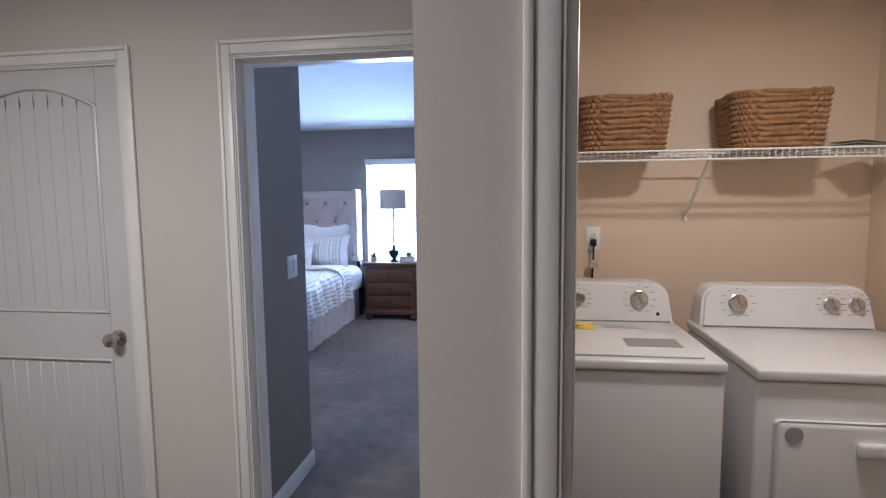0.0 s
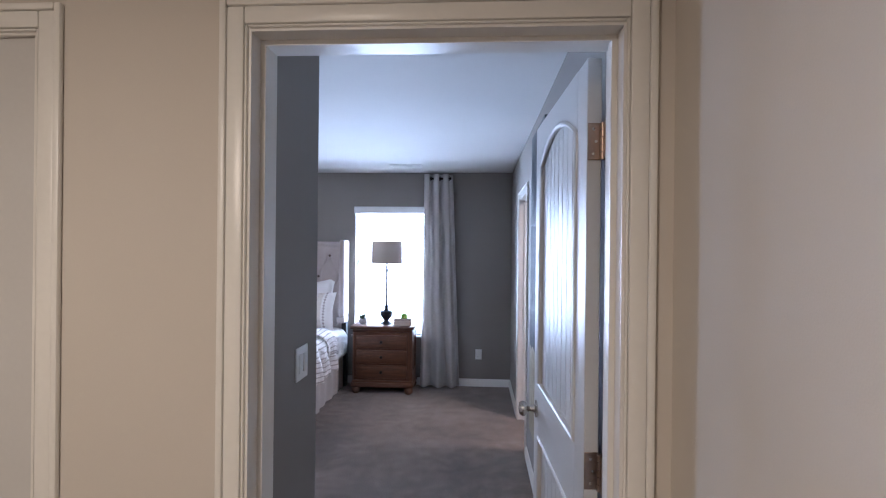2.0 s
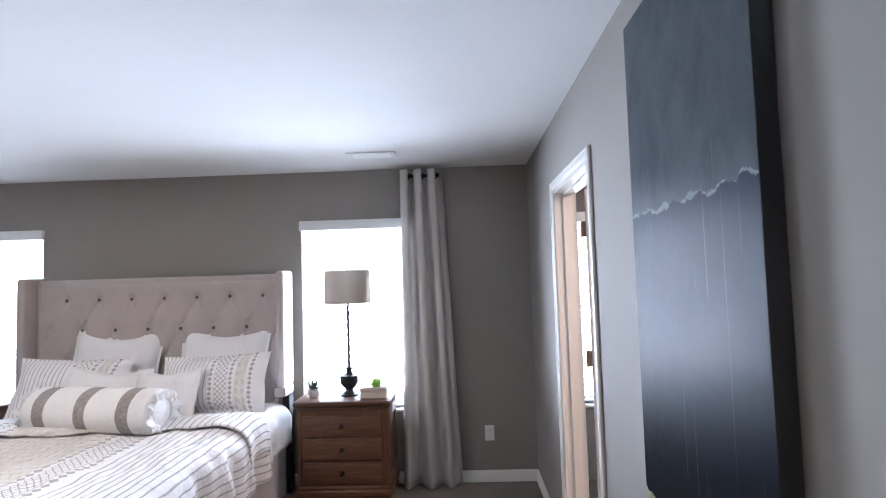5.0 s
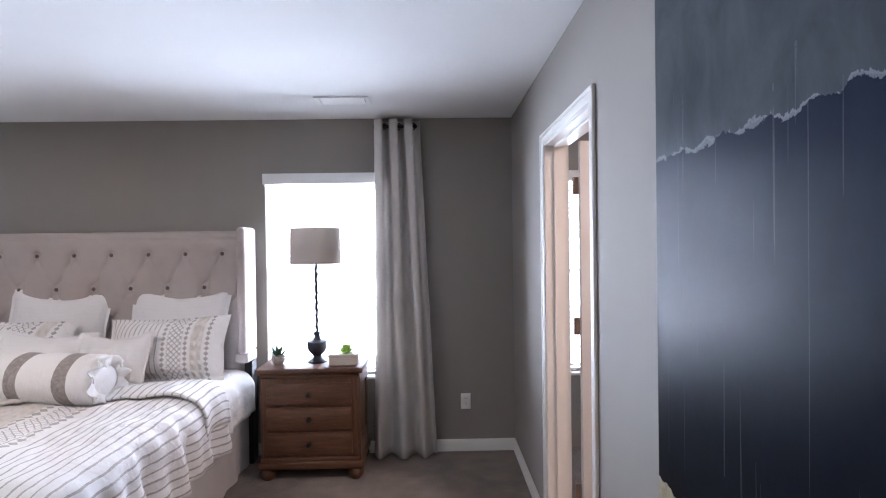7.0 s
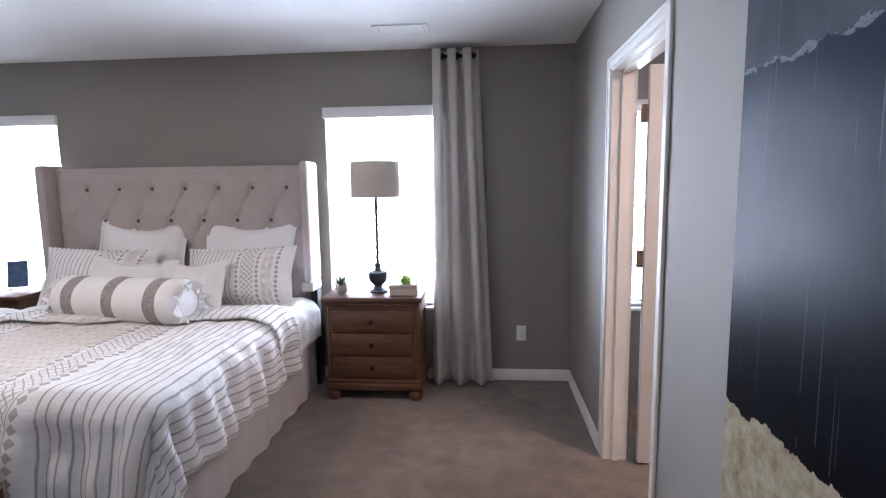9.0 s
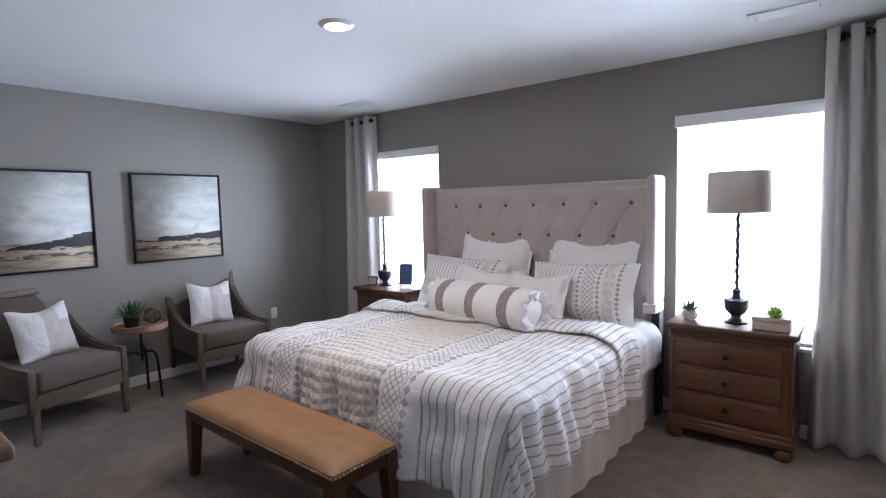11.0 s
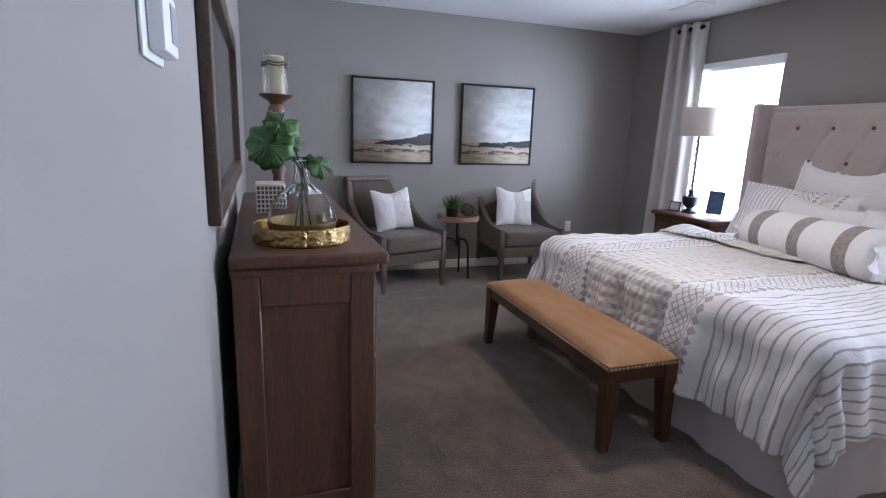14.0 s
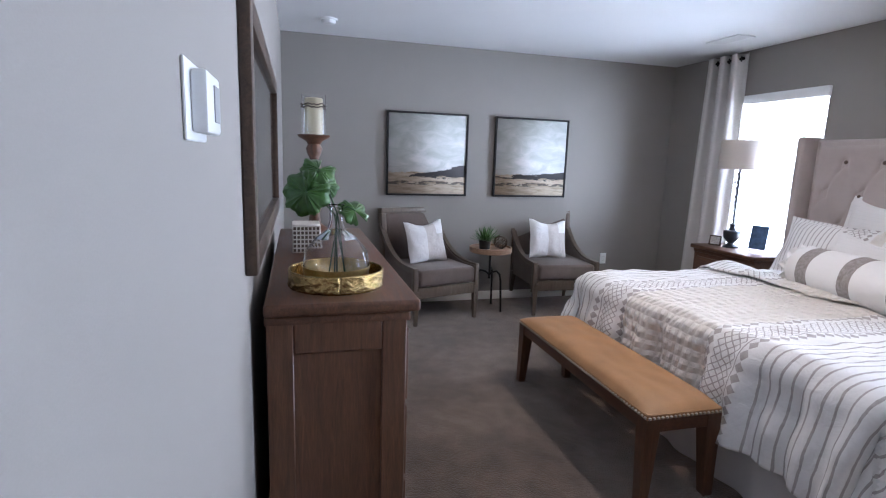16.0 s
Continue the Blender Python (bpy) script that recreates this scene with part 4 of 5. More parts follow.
def pillow(name, label, w, h, t, material, m, flange=0.0, seed=0, group="bed pillows", dent=0.0):
    """A stuffed pillow standing in its local x-z plane on z = 0, with drawn-out corners and a seam."""
    bm = bmesh.new()
    lay = bm.loops.layers.uv.new("UVMap")
    n = 30
    def at(i, j, side):
        u, v = -1 + 2 * i / n, -1 + 2 * j / n
        fu, fv = (1 - flange / (w / 2)), (1 - flange / (h / 2))
        uu, vv = min(1, abs(u) / fu), min(1, abs(v) / fv)
        puff = max(0, (1 - uu ** 2.6)) ** 0.55 * max(0, (1 - vv ** 2.6)) ** 0.55
        x = w / 2 * u * (1 - 0.07 * (1 - abs(v)) ** 0.8 * abs(u) ** 3)
        z = h / 2 * v * (1 - 0.09 * (1 - abs(u)) ** 0.8 * abs(v) ** 3)
        if v > 0:
            z -= dent * v * max(0, 1 - (u / 0.8) ** 2)
        wr = 0.012 * noise.noise((x * 7 + seed, z * 7, side * 3)) + 0.006 * noise.noise((x * 18 + seed, z * 18, side))
        edge = 0.005 * math.sin(9 * u + 5 * v + seed) * (1 - puff)
        return (x, side * (puff * (t / 2 + wr)) + edge, z + h / 2)
    g = {}
    for side in (-1, 1):
        for i in range(n + 1):
            for j in range(n + 1):
                if side == 1 and (i in (0, n) or j in (0, n)):
                    g[side, i, j] = g[-1, i, j]
                else:
                    g[side, i, j] = bm.verts.new(at(i, j, side))
        for i in range(n):
            for j in range(n):
                q = [(i, j), (i + 1, j), (i + 1, j + 1), (i, j + 1)]
                if side == 1:
                    q = q[::-1]
                f = bm.faces.new([g[(side, *k)] for k in q])
                for l, (a, b) in zip(f.loops, q):
                    l[lay].uv = (w * (a / n - 0.5), h * (b / n - 0.5))
    ob = part(name, bm, material)
    ob.matrix_basis = m
    return tagged(ob, label, "pillow", group)


PZ = BZ + 0.02
pillow("euro_pillow", "large white cotton pillow against the headboard", 0.70, 0.60, 0.20, SHEET, pose(-3.16, 9.20, PZ, -17, 0, 2), 0.03, 1, dent=0.05)
pillow("euro_pillow", "large white cotton pillow against the headboard", 0.70, 0.60, 0.20, SHEET, pose(-2.36, 9.20, PZ, -17, 2, -2), 0.03, 5, dent=0.05)
pillow("patterned_pillow", "white pillow with grey diamond and stripe bands", 0.80, 0.42, 0.20, SHAM, pose(-3.33, 8.98, PZ, -22, 2, 4), 0.025, 9)
pillow("patterned_pillow", "white pillow with grey diamond and stripe bands", 0.80, 0.42, 0.20, SHAM, pose(-2.30, 8.98, PZ, -20, -2, -3), 0.025, 13)
pillow("white_pillow", "small white cotton pillow with a cream band", 0.58, 0.38, 0.17, SHEET, pose(-3.0, 8.83, PZ, -28, 4, 6), 0.02, 17, dent=0.03)
pillow("white_pillow", "small white cotton pillow with a cream band", 0.50, 0.36, 0.16, SHEET, pose(-2.56, 8.82, PZ, -24, -2, -6), 0.02, 23, dent=0.03)


def bolster():
    d = thing("bolster_pillow", "white bolster with three taupe bands and tassels", "pillow", pose(-2.83, 8.64, PZ + 0.128, 0, 0, -9))
    def fn(u, v):
        x = -0.45 + 0.90 * u
        e = min(1, (1 - abs(2 * u - 1)) / 0.10)
        r = 0.140 * (0.62 + 0.38 * math.sqrt(max(0, 1 - (1 - e) ** 2))) + 0.006 * noise.noise((x * 9, math.cos(2 * math.pi * v) * 2, 7))
        return (x, r * 1.05 * math.cos(2 * math.pi * v), r * math.sin(2 * math.pi * v))
    for s in (-1, 1):
        cap = lathe(bmesh.new(), [(0.0001, 0.018), (0.03, 0.014), (0.06, 0.004), (0.087, -0.004), (0.087, -0.02), (0.0001, -0.02)], 30)
        part("end_cap", turned(cap, pose(s * 0.445, 0, 0, 0, 90 * s)), SHEET, d)
    part("roll", sheet(fn, 70, 36, lambda u, v: (-0.45 + 0.9 * u, v * 0.7)), BOLSTER, d)
    for s in (-1, 1):
        def ruffle(u, v):
            r = 0.082 + 0.056 * v + 0.010 * math.sin(2 * math.pi * 13 * u) * v
            return (s * (0.445 + 0.02 * v + 0.02 * math.sin(2 * math.pi * 9 * u) * v), r * math.cos(2 * math.pi * u), r * math.sin(2 * math.pi * u) * 0.95)
        f = part("ruffle", sheet(ruffle, 90, 6), SHEET, d, "gathered white end")
        q = f.modifiers.new("thick", "SOLIDIFY")
        q.thickness = 0.004
        for k in range(7):
            a = 2 * math.pi * k / 7
            bm = bmesh.new()
            tube(bm, [(0, 0, 0), (0.006, 0, -0.015), (0.004, 0.004, -0.04)], [0.004, 0.009, 0.006], 7)
            part("tassel", bm, SHEET, d, m=pose(s * 0.47, 0.128 * math.cos(a), 0.128 * math.sin(a) * 0.92))


bolster()

# quilt tag by the foot corner
tag = tagged(part("fabric_tag", box((-0.03, -0.001, 0), (0.03, 0.001, 0.03), 0.0008, 1), PLASTIC), "small white care tag at the quilt corner", "tag")
tag.matrix_basis = pose(-1.87, 7.41, 0.004, -60, 0, 15)


# ---------------------------------------------------------------- case furniture
def chest(name, label, category, m, w, d, h, rows, cols, group=""):
    """Drawers in a moulded case on bun feet. Local: front at -y, back at +y, x centred."""
    c = thing(name, label, category, m, group)
    hw = w / 2
    foot, plinth = 0.085 * h / 0.73 ** 0.5, 0.10
    b0, b1 = foot, h - 0.055
    ins = 0.035
    body = bmesh.new()
    rbox(body, (-hw + ins, ins, b0 + 0.06), (hw - ins, d - 0.005, b1), 0.004, 1)
    part("case", body, BROWN, c)
    for s in (-1, 1):
        bm = bmesh.new()
        x = s * (hw - ins)
        o0, o1 = sorted((x, x + s * 0.012))
        for lo, hi in (((o0, ins, b0 + 0.06), (o1, ins + 0.07, b1)), ((o0, d - 0.075, b0 + 0.06), (o1, d - 0.005, b1)),
                       ((o0, ins + 0.07, b1 - 0.09), (o1, d - 0.075, b1)), ((o0, ins + 0.07, b0 + 0.06), (o1, d - 0.075, b0 + 0.17))):
            rbox(bm, lo, hi, 0.003, 1)
        part("side_frame", bm, BROWN, c)
    steps = [(0.022, b0, b0 + 0.055), (0.028, b0 + 0.045, b0 + 0.075)]
    bm = bmesh.new()
    rbox(bm, (-hw + 0.008, 0.008, b0), (hw - 0.008, d, b0 + 0.05), 0.012, 3)
    rbox(bm, (-hw + 0.02, 0.02, b0 + 0.045), (hw - 0.02, d, b0 + 0.075), 0.010, 3)
    part("plinth_moulding", bm, BROWN_X, c)
    bm = bmesh.new()
    rbox(bm, (-hw + 0.022, 0.022, b1 - 0.012), (hw - 0.022, d, b1 + 0.02), 0.010, 3)
    part("cornice_moulding", bm, BROWN_X, c)
    part("top", box((-hw, 0, h - 0.034), (hw, d, h), 0.010, 3), BROWN_X, c, "worn wooden top")
    n_h = (b1 - 0.03 - (b0 + 0.09)) / rows
    for r in range(rows):
        for q in range(cols):
            x0 = -hw + ins + 0.03 + q * (w - 2 * ins - 0.06) / cols
            x1 = x0 + (w - 2 * ins - 0.06) / cols - 0.012
            z0 = b0 + 0.095 + r * n_h
            dr = part("drawer", box((x0, ins - 0.016, z0), (x1, ins + 0.004, z0 + n_h - 0.02), 0.007, 2), BROWN_X, c)
            for kx in ([(x0 + x1) / 2] if cols == 1 else [x0 + (x1 - x0) * 0.25, x0 + (x1 - x0) * 0.75]):
                bm = lathe(bmesh.new(), [(0.0001, 0), (0.013, 0.001), (0.008, 0.008), (0.010, 0.016), (0.017, 0.022), (0.014, 0.03), (0.0001, 0.032)], 16)
                part("drawer_knob", turned(bm, pose(kx, ins - 0.016, z0 + n_h / 2 - 0.01, 90)), BLACK, dr, "dark round knob")
    for sx in (-1, 1):
        for y in (0.055, d - 0.05):
            f = [(0.0001, 0), (0.03, 0), (0.046, foot * 0.3), (0.05, foot * 0.55), (0.042, foot * 0.85), (0.034, foot), (0.0001, foot)]
            part("bun_foot", turned(lathe(bmesh.new(), f, 24), Matrix.Translation((sx * (hw - 0.06), y, 0))), BROWN, c)
    return c


NSZ = 0.73
chest("nightstand", "brown wooden three-drawer nightstand on bun feet", "nightstand", pose(-1.397, 9.044, 0), 0.692, 0.43, NSZ, 3, 1, "pair of nightstands")
chest("nightstand", "brown wooden three-drawer nightstand on bun feet", "nightstand", pose(-4.285, 9.03, 0), 0.692, 0.43, NSZ, 3, 1, "pair of nightstands")
DZ = 1.015
chest("dresser", "brown wooden dresser with panelled sides on bun feet", "dresser", pose(-2.875, 5.953, 0, 0, 0, 180), 1.49, 0.42, DZ, 3, 2)


def table_lamp(m):
    d = thing("table_lamp", "table lamp with a dark urn base and linen drum shade", "lamp", m, "pair of bedside lamps")
    part("urn", lathe(bmesh.new(), [(0.0001, 0), (0.062, 0), (0.064, 0.008), (0.05, 0.016), (0.03, 0.03), (0.026, 0.042), (0.045, 0.06), (0.064, 0.085), (0.068, 0.125), (0.068, 0.142), (0.06, 0.146), (0.03, 0.152), (0.02, 0.17), (0.022, 0.19), (0.028, 0.2), (0.012, 0.21), (0.0001, 0.212)], 36), URN, d)
    pts = [(0.003 * math.sin(k * 1.3), 0.003 * math.cos(k * 1.3), 0.205 + 0.013 * k) for k in range(37)]
    bm = tube(bmesh.new(), pts, [0.0095 + 0.0035 * (k % 3 == 0) for k in range(37)], 8)
    for k in range(3, 34, 3):
        a = k * 1.9
        p = Vector(pts[k])
        tube(bm, [p, p + Vector((0.013 * math.cos(a), 0.013 * math.sin(a), 0.006))], [0.004, 0.001], 6)
    part("stem", bm, URN, d, "knotted twig stem")
    bm = lathe(bmesh.new(), [(0.170, 0.67), (0.171, 0.672), (0.166, 0.91), (0.164, 0.912), (0.168, 0.674), (0.170, 0.67)], 48)
    part("shade", bm, SHADE, d, "linen drum shade")
    bm = bmesh.new()
    for k in range(3):
        a = 2 * math.pi * k / 3
        tube(bm, [(0, 0, 0.895), (0.165 * math.cos(a), 0.165 * math.sin(a), 0.905)], 0.002, 5)
    tube(bm, [(0, 0, 0.67), (0, 0, 0.92)], 0.003, 6)
    lathe(bm, [(0.0001, 0.915), (0.007, 0.918), (0.004, 0.926), (0.008, 0.934), (0.0001, 0.942)], 12)
    part("finial", bm, NICKEL, d)
    return d


lamp = table_lamp(pose(-1.385, 9.25, NSZ))
copy_thing(lamp, pose(-4.40, 9.25, NSZ, 0, 0, 70))


def leaf_blade(bm, root, tip, width, bend, n=6):
    """A folded blade from root to tip."""
    root, tip = Vector(root), Vector(tip)
    d = tip - root
    side = d.cross(Vector((0, 0, 1)))
    side = side.normalized() if side.length > 1e-5 else Vector((1, 0, 0))
    rows = []
    for i in range(n + 1):
        t = i / n
        p = root + d * t + Vector((0, 0, bend * math.sin(math.pi * t)))
        w = width * math.sin(math.pi * (0.12 + 0.88 * t)) ** 0.8 * (1 if t < 1 else 0.05)
        rows.append([bm.verts.new(p - side * w), bm.verts.new(p + Vector((0, 0, -0.15 * w))), bm.verts.new(p + side * w)])
    for a, b in zip(rows, rows[1:]):
        for k in (0, 1):
            bm.faces.new((a[k], a[k + 1], b[k + 1], b[k]))


def succulent(name, label, m, pot_prof, pot_mat, leaf_mat, count, length, width, spread_, top):
    d = thing(name, label, "plant", m)
    part("pot", lathe(bmesh.new(), pot_prof, 28), pot_mat, d)
    rng = random.Random(len(label))
    for k in range(count):
        a = k * 2.4
        e = 0.25 + spread_ * (1 - k / count)
        bm = bmesh.new()
        L = length * rng.uniform(0.8, 1.15)
        leaf_blade(bm, (0.006 * math.cos(a), 0.006 * math.sin(a), top), (L * math.sin(e) * math.cos(a), L * math.sin(e) * math.sin(a), top + L * math.cos(e)), width, -0.006)
        o = part("leaf", bm, leaf_mat, d)
        q = o.modifiers.new("thick", "SOLIDIFY")
        q.thickness = 0.003
    return d


succulent("succulent_plant", "dark green succulent in a round speckled pot", pose(-1.635, 9.20, NSZ), [(0.0001, 0), (0.028, 0), (0.042, 0.02), (0.045, 0.04), (0.036, 0.064), (0.03, 0.066), (0.028, 0.058), (0.0001, 0.056)], STONE, LEAF_DARK, 16, 0.075, 0.012, 1.1, 0.056)
boxy = thing("wooden_planter_box", "small whitewashed wooden box on the nightstand", "box", pose(-1.19, 9.165, NSZ))
bm = box((-0.092, -0.045, 0), (0.092, 0.045, 0.048), 0.003, 1)
part("body", bm, PALE_WOOD, boxy)
part("lid", box((-0.095, -0.048, 0.05), (0.095, 0.048, 0.073), 0.003, 1), PALE_WOOD, boxy)
succulent("green_succulent", "lime green succulent on the wooden box", pose(-1.175, 9.165, NSZ + 0.073), [(0.0001, 0), (0.022, 0), (0.03, 0.008), (0.026, 0.012), (0.0001, 0.012)], LIME, LIME, 20, 0.062, 0.016, 1.15, 0.008)

easel = thing("photo_frame", "small blue photograph on a metal easel", "photo frame", pose(-4.13, 9.24, NSZ, -12, 0, 24))
part("photo", box((-0.065, 0, 0.03), (0.065, 0.006, 0.225), 0.002, 1), SCREEN, easel)
bm = bmesh.new()
for s in (-1, 1):
    tube(bm, [(s * 0.045, -0.02, 0.004), (s * 0.04, 0.012, 0.03), (s * 0.03, 0.012, 0.12)], 0.003, 6)
    tube(bm, [(s * 0.045, -0.02, 0.004), (s * 0.02, -0.03, 0.016), (0, -0.015, 0.03)], 0.003, 6)
part("easel", bm, NICKEL, easel)
clock = thing("desk_frame", "small brown tilted picture frame", "picture frame", pose(-4.50, 9.17, NSZ, -14, 0, 30))
part("frame", box((-0.05, 0, 0.002), (0.05, 0.014, 0.092), 0.004, 1), FRAME_WOOD, clock)
part("print", box((-0.038, -0.0015, 0.014), (0.038, 0.001, 0.08)), STONE, clock)


# ---------------------------------------------------------------- bench
def bench():
    w, d, h = 1.30, 0.37, 0.445
    b = thing("bedroom_bench", "brown wooden bench with a tan leather nailhead seat", "bench", pose(-3.07, 7.165, 0, 0, 0, -0.5))
    def pad(u, v):
        a, c = 2 * u - 1, 2 * v - 1
        e = (max(0, 1 - a ** 8) * max(0, 1 - c ** 6)) ** 0.6
        return (w / 2 * a, d / 2 * c, h - 0.038 + 0.042 * e + 0.004 * noise.noise((a * 4, c * 3, 0)))
    part("seat_pad", sheet(pad, 60, 24), TAN, b, "worn tan leather")
    part("seat_base", box((-w / 2 + 0.001, -d / 2 + 0.001, h - 0.062), (w / 2 - 0.001, d / 2 - 0.001, h - 0.034), 0.006, 2), TAN, b)
    for s in (-1, 1):
        part("rail", box((-w / 2 + 0.05, s * (d / 2 - 0.02) - 0.013, h - 0.12), (w / 2 - 0.05, s * (d / 2 - 0.02) + 0.013, h - 0.06), 0.002, 1), BROWN_X, b)
        part("end_rail", box((s * (w / 2 - 0.02) - 0.013, -d / 2 + 0.05, h - 0.12), (s * (w / 2 - 0.02) + 0.013, d / 2 - 0.05, h - 0.06), 0.002, 1), BROWN_X, b)
        for t in (-1, 1):
            bm = bmesh.new()
            x, y = s * (w / 2 - 0.034), t * (d / 2 - 0.034)
            q = []
            for z, r in ((0, 0.021), (h - 0.13, 0.033), (h - 0.06, 0.033)):
                q.append([bm.verts.new((x + s * (0.033 - r) + cx * r, y + t * (0.033 - r) + cy * r, z)) for cx, cy in ((-1, -1), (1, -1), (1, 1), (-1, 1))])
            for lo, hi in zip(q, q[1:]):
                for k in range(4):
                    bm.faces.new((lo[k], lo[(k + 1) % 4], hi[(k + 1) % 4], hi[k]))
            bm.faces.new(q[0][::-1]), bm.faces.new(q[-1])
            part("leg", bm, BROWN, b)
    bm = bmesh.new()
    spots = [(x, s * d / 2) for s in (-1, 1) for x in np.linspace(-w / 2 + 0.012, w / 2 - 0.012, 62)] + [(s * w / 2, y) for s in (-1, 1) for y in np.linspace(-d / 2 + 0.012, d / 2 - 0.012, 18)]
    for x, y in spots:
        r = bmesh.ops.create_icosphere(bm, subdivisions=1, radius=0.0078)
        for v in r["verts"]:
            v.co += Vector((x, y, h - 0.052))
    tagged(part("nailhead", bm, NAIL, b, "row of brass nailheads"), kind="stuff")


bench()


# ---------------------------------------------------------------- armchairs and side table
def armchair(m):
    """Local: front at -y, x centred, sloping arms that sweep down from a square back."""
    c = thing("armchair", "taupe upholstered armchair with grey-washed sloping wood arms", "chair", m, "pair of armchairs")
    hw = 0.31
    curve = []
    for i in range(25):
        t = i / 24
        curve.append((0.69 - 0.69 * t, 0.49 + 0.31 * (1 - t) ** 3.0 + 0.012 * t))
    for s in (-1, 1):
        bm = bmesh.new()
        o = s * (hw - 0.018)
        outline = [(0.02, 0.27), *[(y, z - 0.02) for y, z in reversed(curve)], (0.62, 0.27)]
        prism(bm, outline, 0, o - 0.014, o + 0.014)
        part("side_panel", bm, TAUPE, c)
        bm = bmesh.new()
        outline = [*curve, *[(y - 0.004, z - 0.045) for y, z in reversed(curve)]]
        prism(bm, outline, 0, s * hw - 0.024, s * hw + 0.014)
        part("arm_rail", bm, DRIFT, c, "sloping wood arm")
        part("front_post", box((s * hw - 0.025, -0.012, 0.22), (s * hw + 0.014, 0.035, 0.50), 0.005, 2), DRIFT, c)
        for y0, kick in ((0.01, 0.0), (0.60, 0.06)):
            bm = bmesh.new()
            x = s * (hw - 0.008)
            q = [[bm.verts.new((x + cx * r, y0 + k + cy * r, z)) for cx, cy in ((-1, -1), (1, -1), (1, 1), (-1, 1))] for z, r, k in ((0, 0.014, kick), (0.24, 0.022, 0), (0.30, 0.022, 0))]
            for lo, hi in zip(q, q[1:]):
                for k in range(4):
                    bm.faces.new((lo[k], lo[(k + 1) % 4], hi[(k + 1) % 4], hi[k]))
            bm.faces.new(q[0][::-1]), bm.faces.new(q[-1])
            part("leg", bm, DRIFT, c)
    part("apron", box((-hw + 0.02, -0.004, 0.235), (hw - 0.02, 0.022, 0.33), 0.004, 1), DRIFT, c)
    part("seat_deck", box((-hw + 0.02, 0.02, 0.27), (hw - 0.02, 0.61, 0.34), 0.01, 2), TAUPE, c)
    part("seat_cushion", box((-hw + 0.033, -0.018, 0.335), (hw - 0.033, 0.56, 0.478), 0.028, 4), TAUPE, c)
    bm = box((-hw + 0.03, -0.05, 0.30), (hw - 0.03, 0.05, 0.885), 0.03, 4)
    part("backrest", turned(bm, pose(0, 0.60, 0.02, -8)), TAUPE, c)
    part("top_rail", turned(box((-hw - 0.012, -0.058, 0.875), (hw + 0.012, 0.03, 0.925), 0.008, 2), pose(0, 0.60, 0.02, -8)), DRIFT, c, "wood top rail")
    for s in (-1, 1):
        x0, x1 = sorted((s * (hw - 0.036), s * (hw + 0.012)))
        part("back_stile", turned(box((x0, -0.056, 0.28), (x1, 0.028, 0.877), 0.007, 2), pose(0, 0.60, 0.02, -8)), DRIFT, c, "wood back stile")
    return c


chair = armchair(pose(-5.00, 8.02, 0, 0, 0, 87))
copy_thing(chair, pose(-4.97, 6.86, 0, 0, 0, 106))
pillow("throw_pillow", "white and taupe colour-block throw pillow on the armchair", 0.39, 0.39, 0.15, BLOCK, pose(-5.36, 8.0, 0.47, -16, 3, 87), 0.0, 31, "armchair pillows", 0.03)
pillow("throw_pillow", "white and taupe colour-block throw pillow on the armchair", 0.39, 0.39, 0.15, BLOCK, pose(-5.28, 6.77, 0.47, -16, -3, 106), 0.0, 37, "armchair pillows", 0.03)

TX, TY, TZ = -5.30, 7.37, 0.60
table = thing("side_table", "small round wooden tray table on bent black legs", "side table", pose(TX, TY, 0))
part("tabletop", lathe(bmesh.new(), [(0.0001, TZ - 0.045), (0.19, TZ - 0.045), (0.2, TZ - 0.038), (0.2, TZ + 0.006), (0.19, TZ + 0.006), (0.188, TZ - 0.012), (0.0001, TZ - 0.012)], 44), LIGHT_TOP, table)
part("post", tube(bmesh.new(), [(0, 0, 0.30), (0, 0, TZ - 0.045)], 0.011, 12), BLACK, table)
for k in range(3):
    a = 2 * math.pi * k / 3 + 0.5
    path = [(0.0, 0.34), (0.04, 0.372), (0.09, 0.385), (0.125, 0.36), (0.14, 0.30), (0.15, 0.15), (0.158, 0.006)]
    part("leg", tube(bmesh.new(), [(r * math.cos(a), r * math.sin(a), z) for r, z in path], 0.010, 10), BLACK, table, "bent black metal leg")
TT = TZ - 0.012
succulent("potted_grass", "spiky green plant in a small black pot", pose(TX + 0.0, TY - 0.06, TT), [(0.0001, 0), (0.05, 0), (0.058, 0.085), (0.05, 0.085), (0.048, 0.075), (0.0001, 0.075)], BLACK, LEAF, 44, 0.15, 0.007, 1.15, 0.075)
orb = thing("wire_orb", "dark wire loop ornament beside the plant", "ornament", pose(TX + 0.03, TY + 0.085, TT))
for k in range(7):
    bm = bmesh.new()
    r = 0.062
    tube(bm, [(r * math.cos(2 * math.pi * i / 28), 0, r * math.sin(2 * math.pi * i / 28)) for i in range(28)], 0.004, 6, True)
    part("loop", bm, FRAME_WOOD, orb, m=pose(0, 0, 0.066, 8 * k, 0, 26 * k))


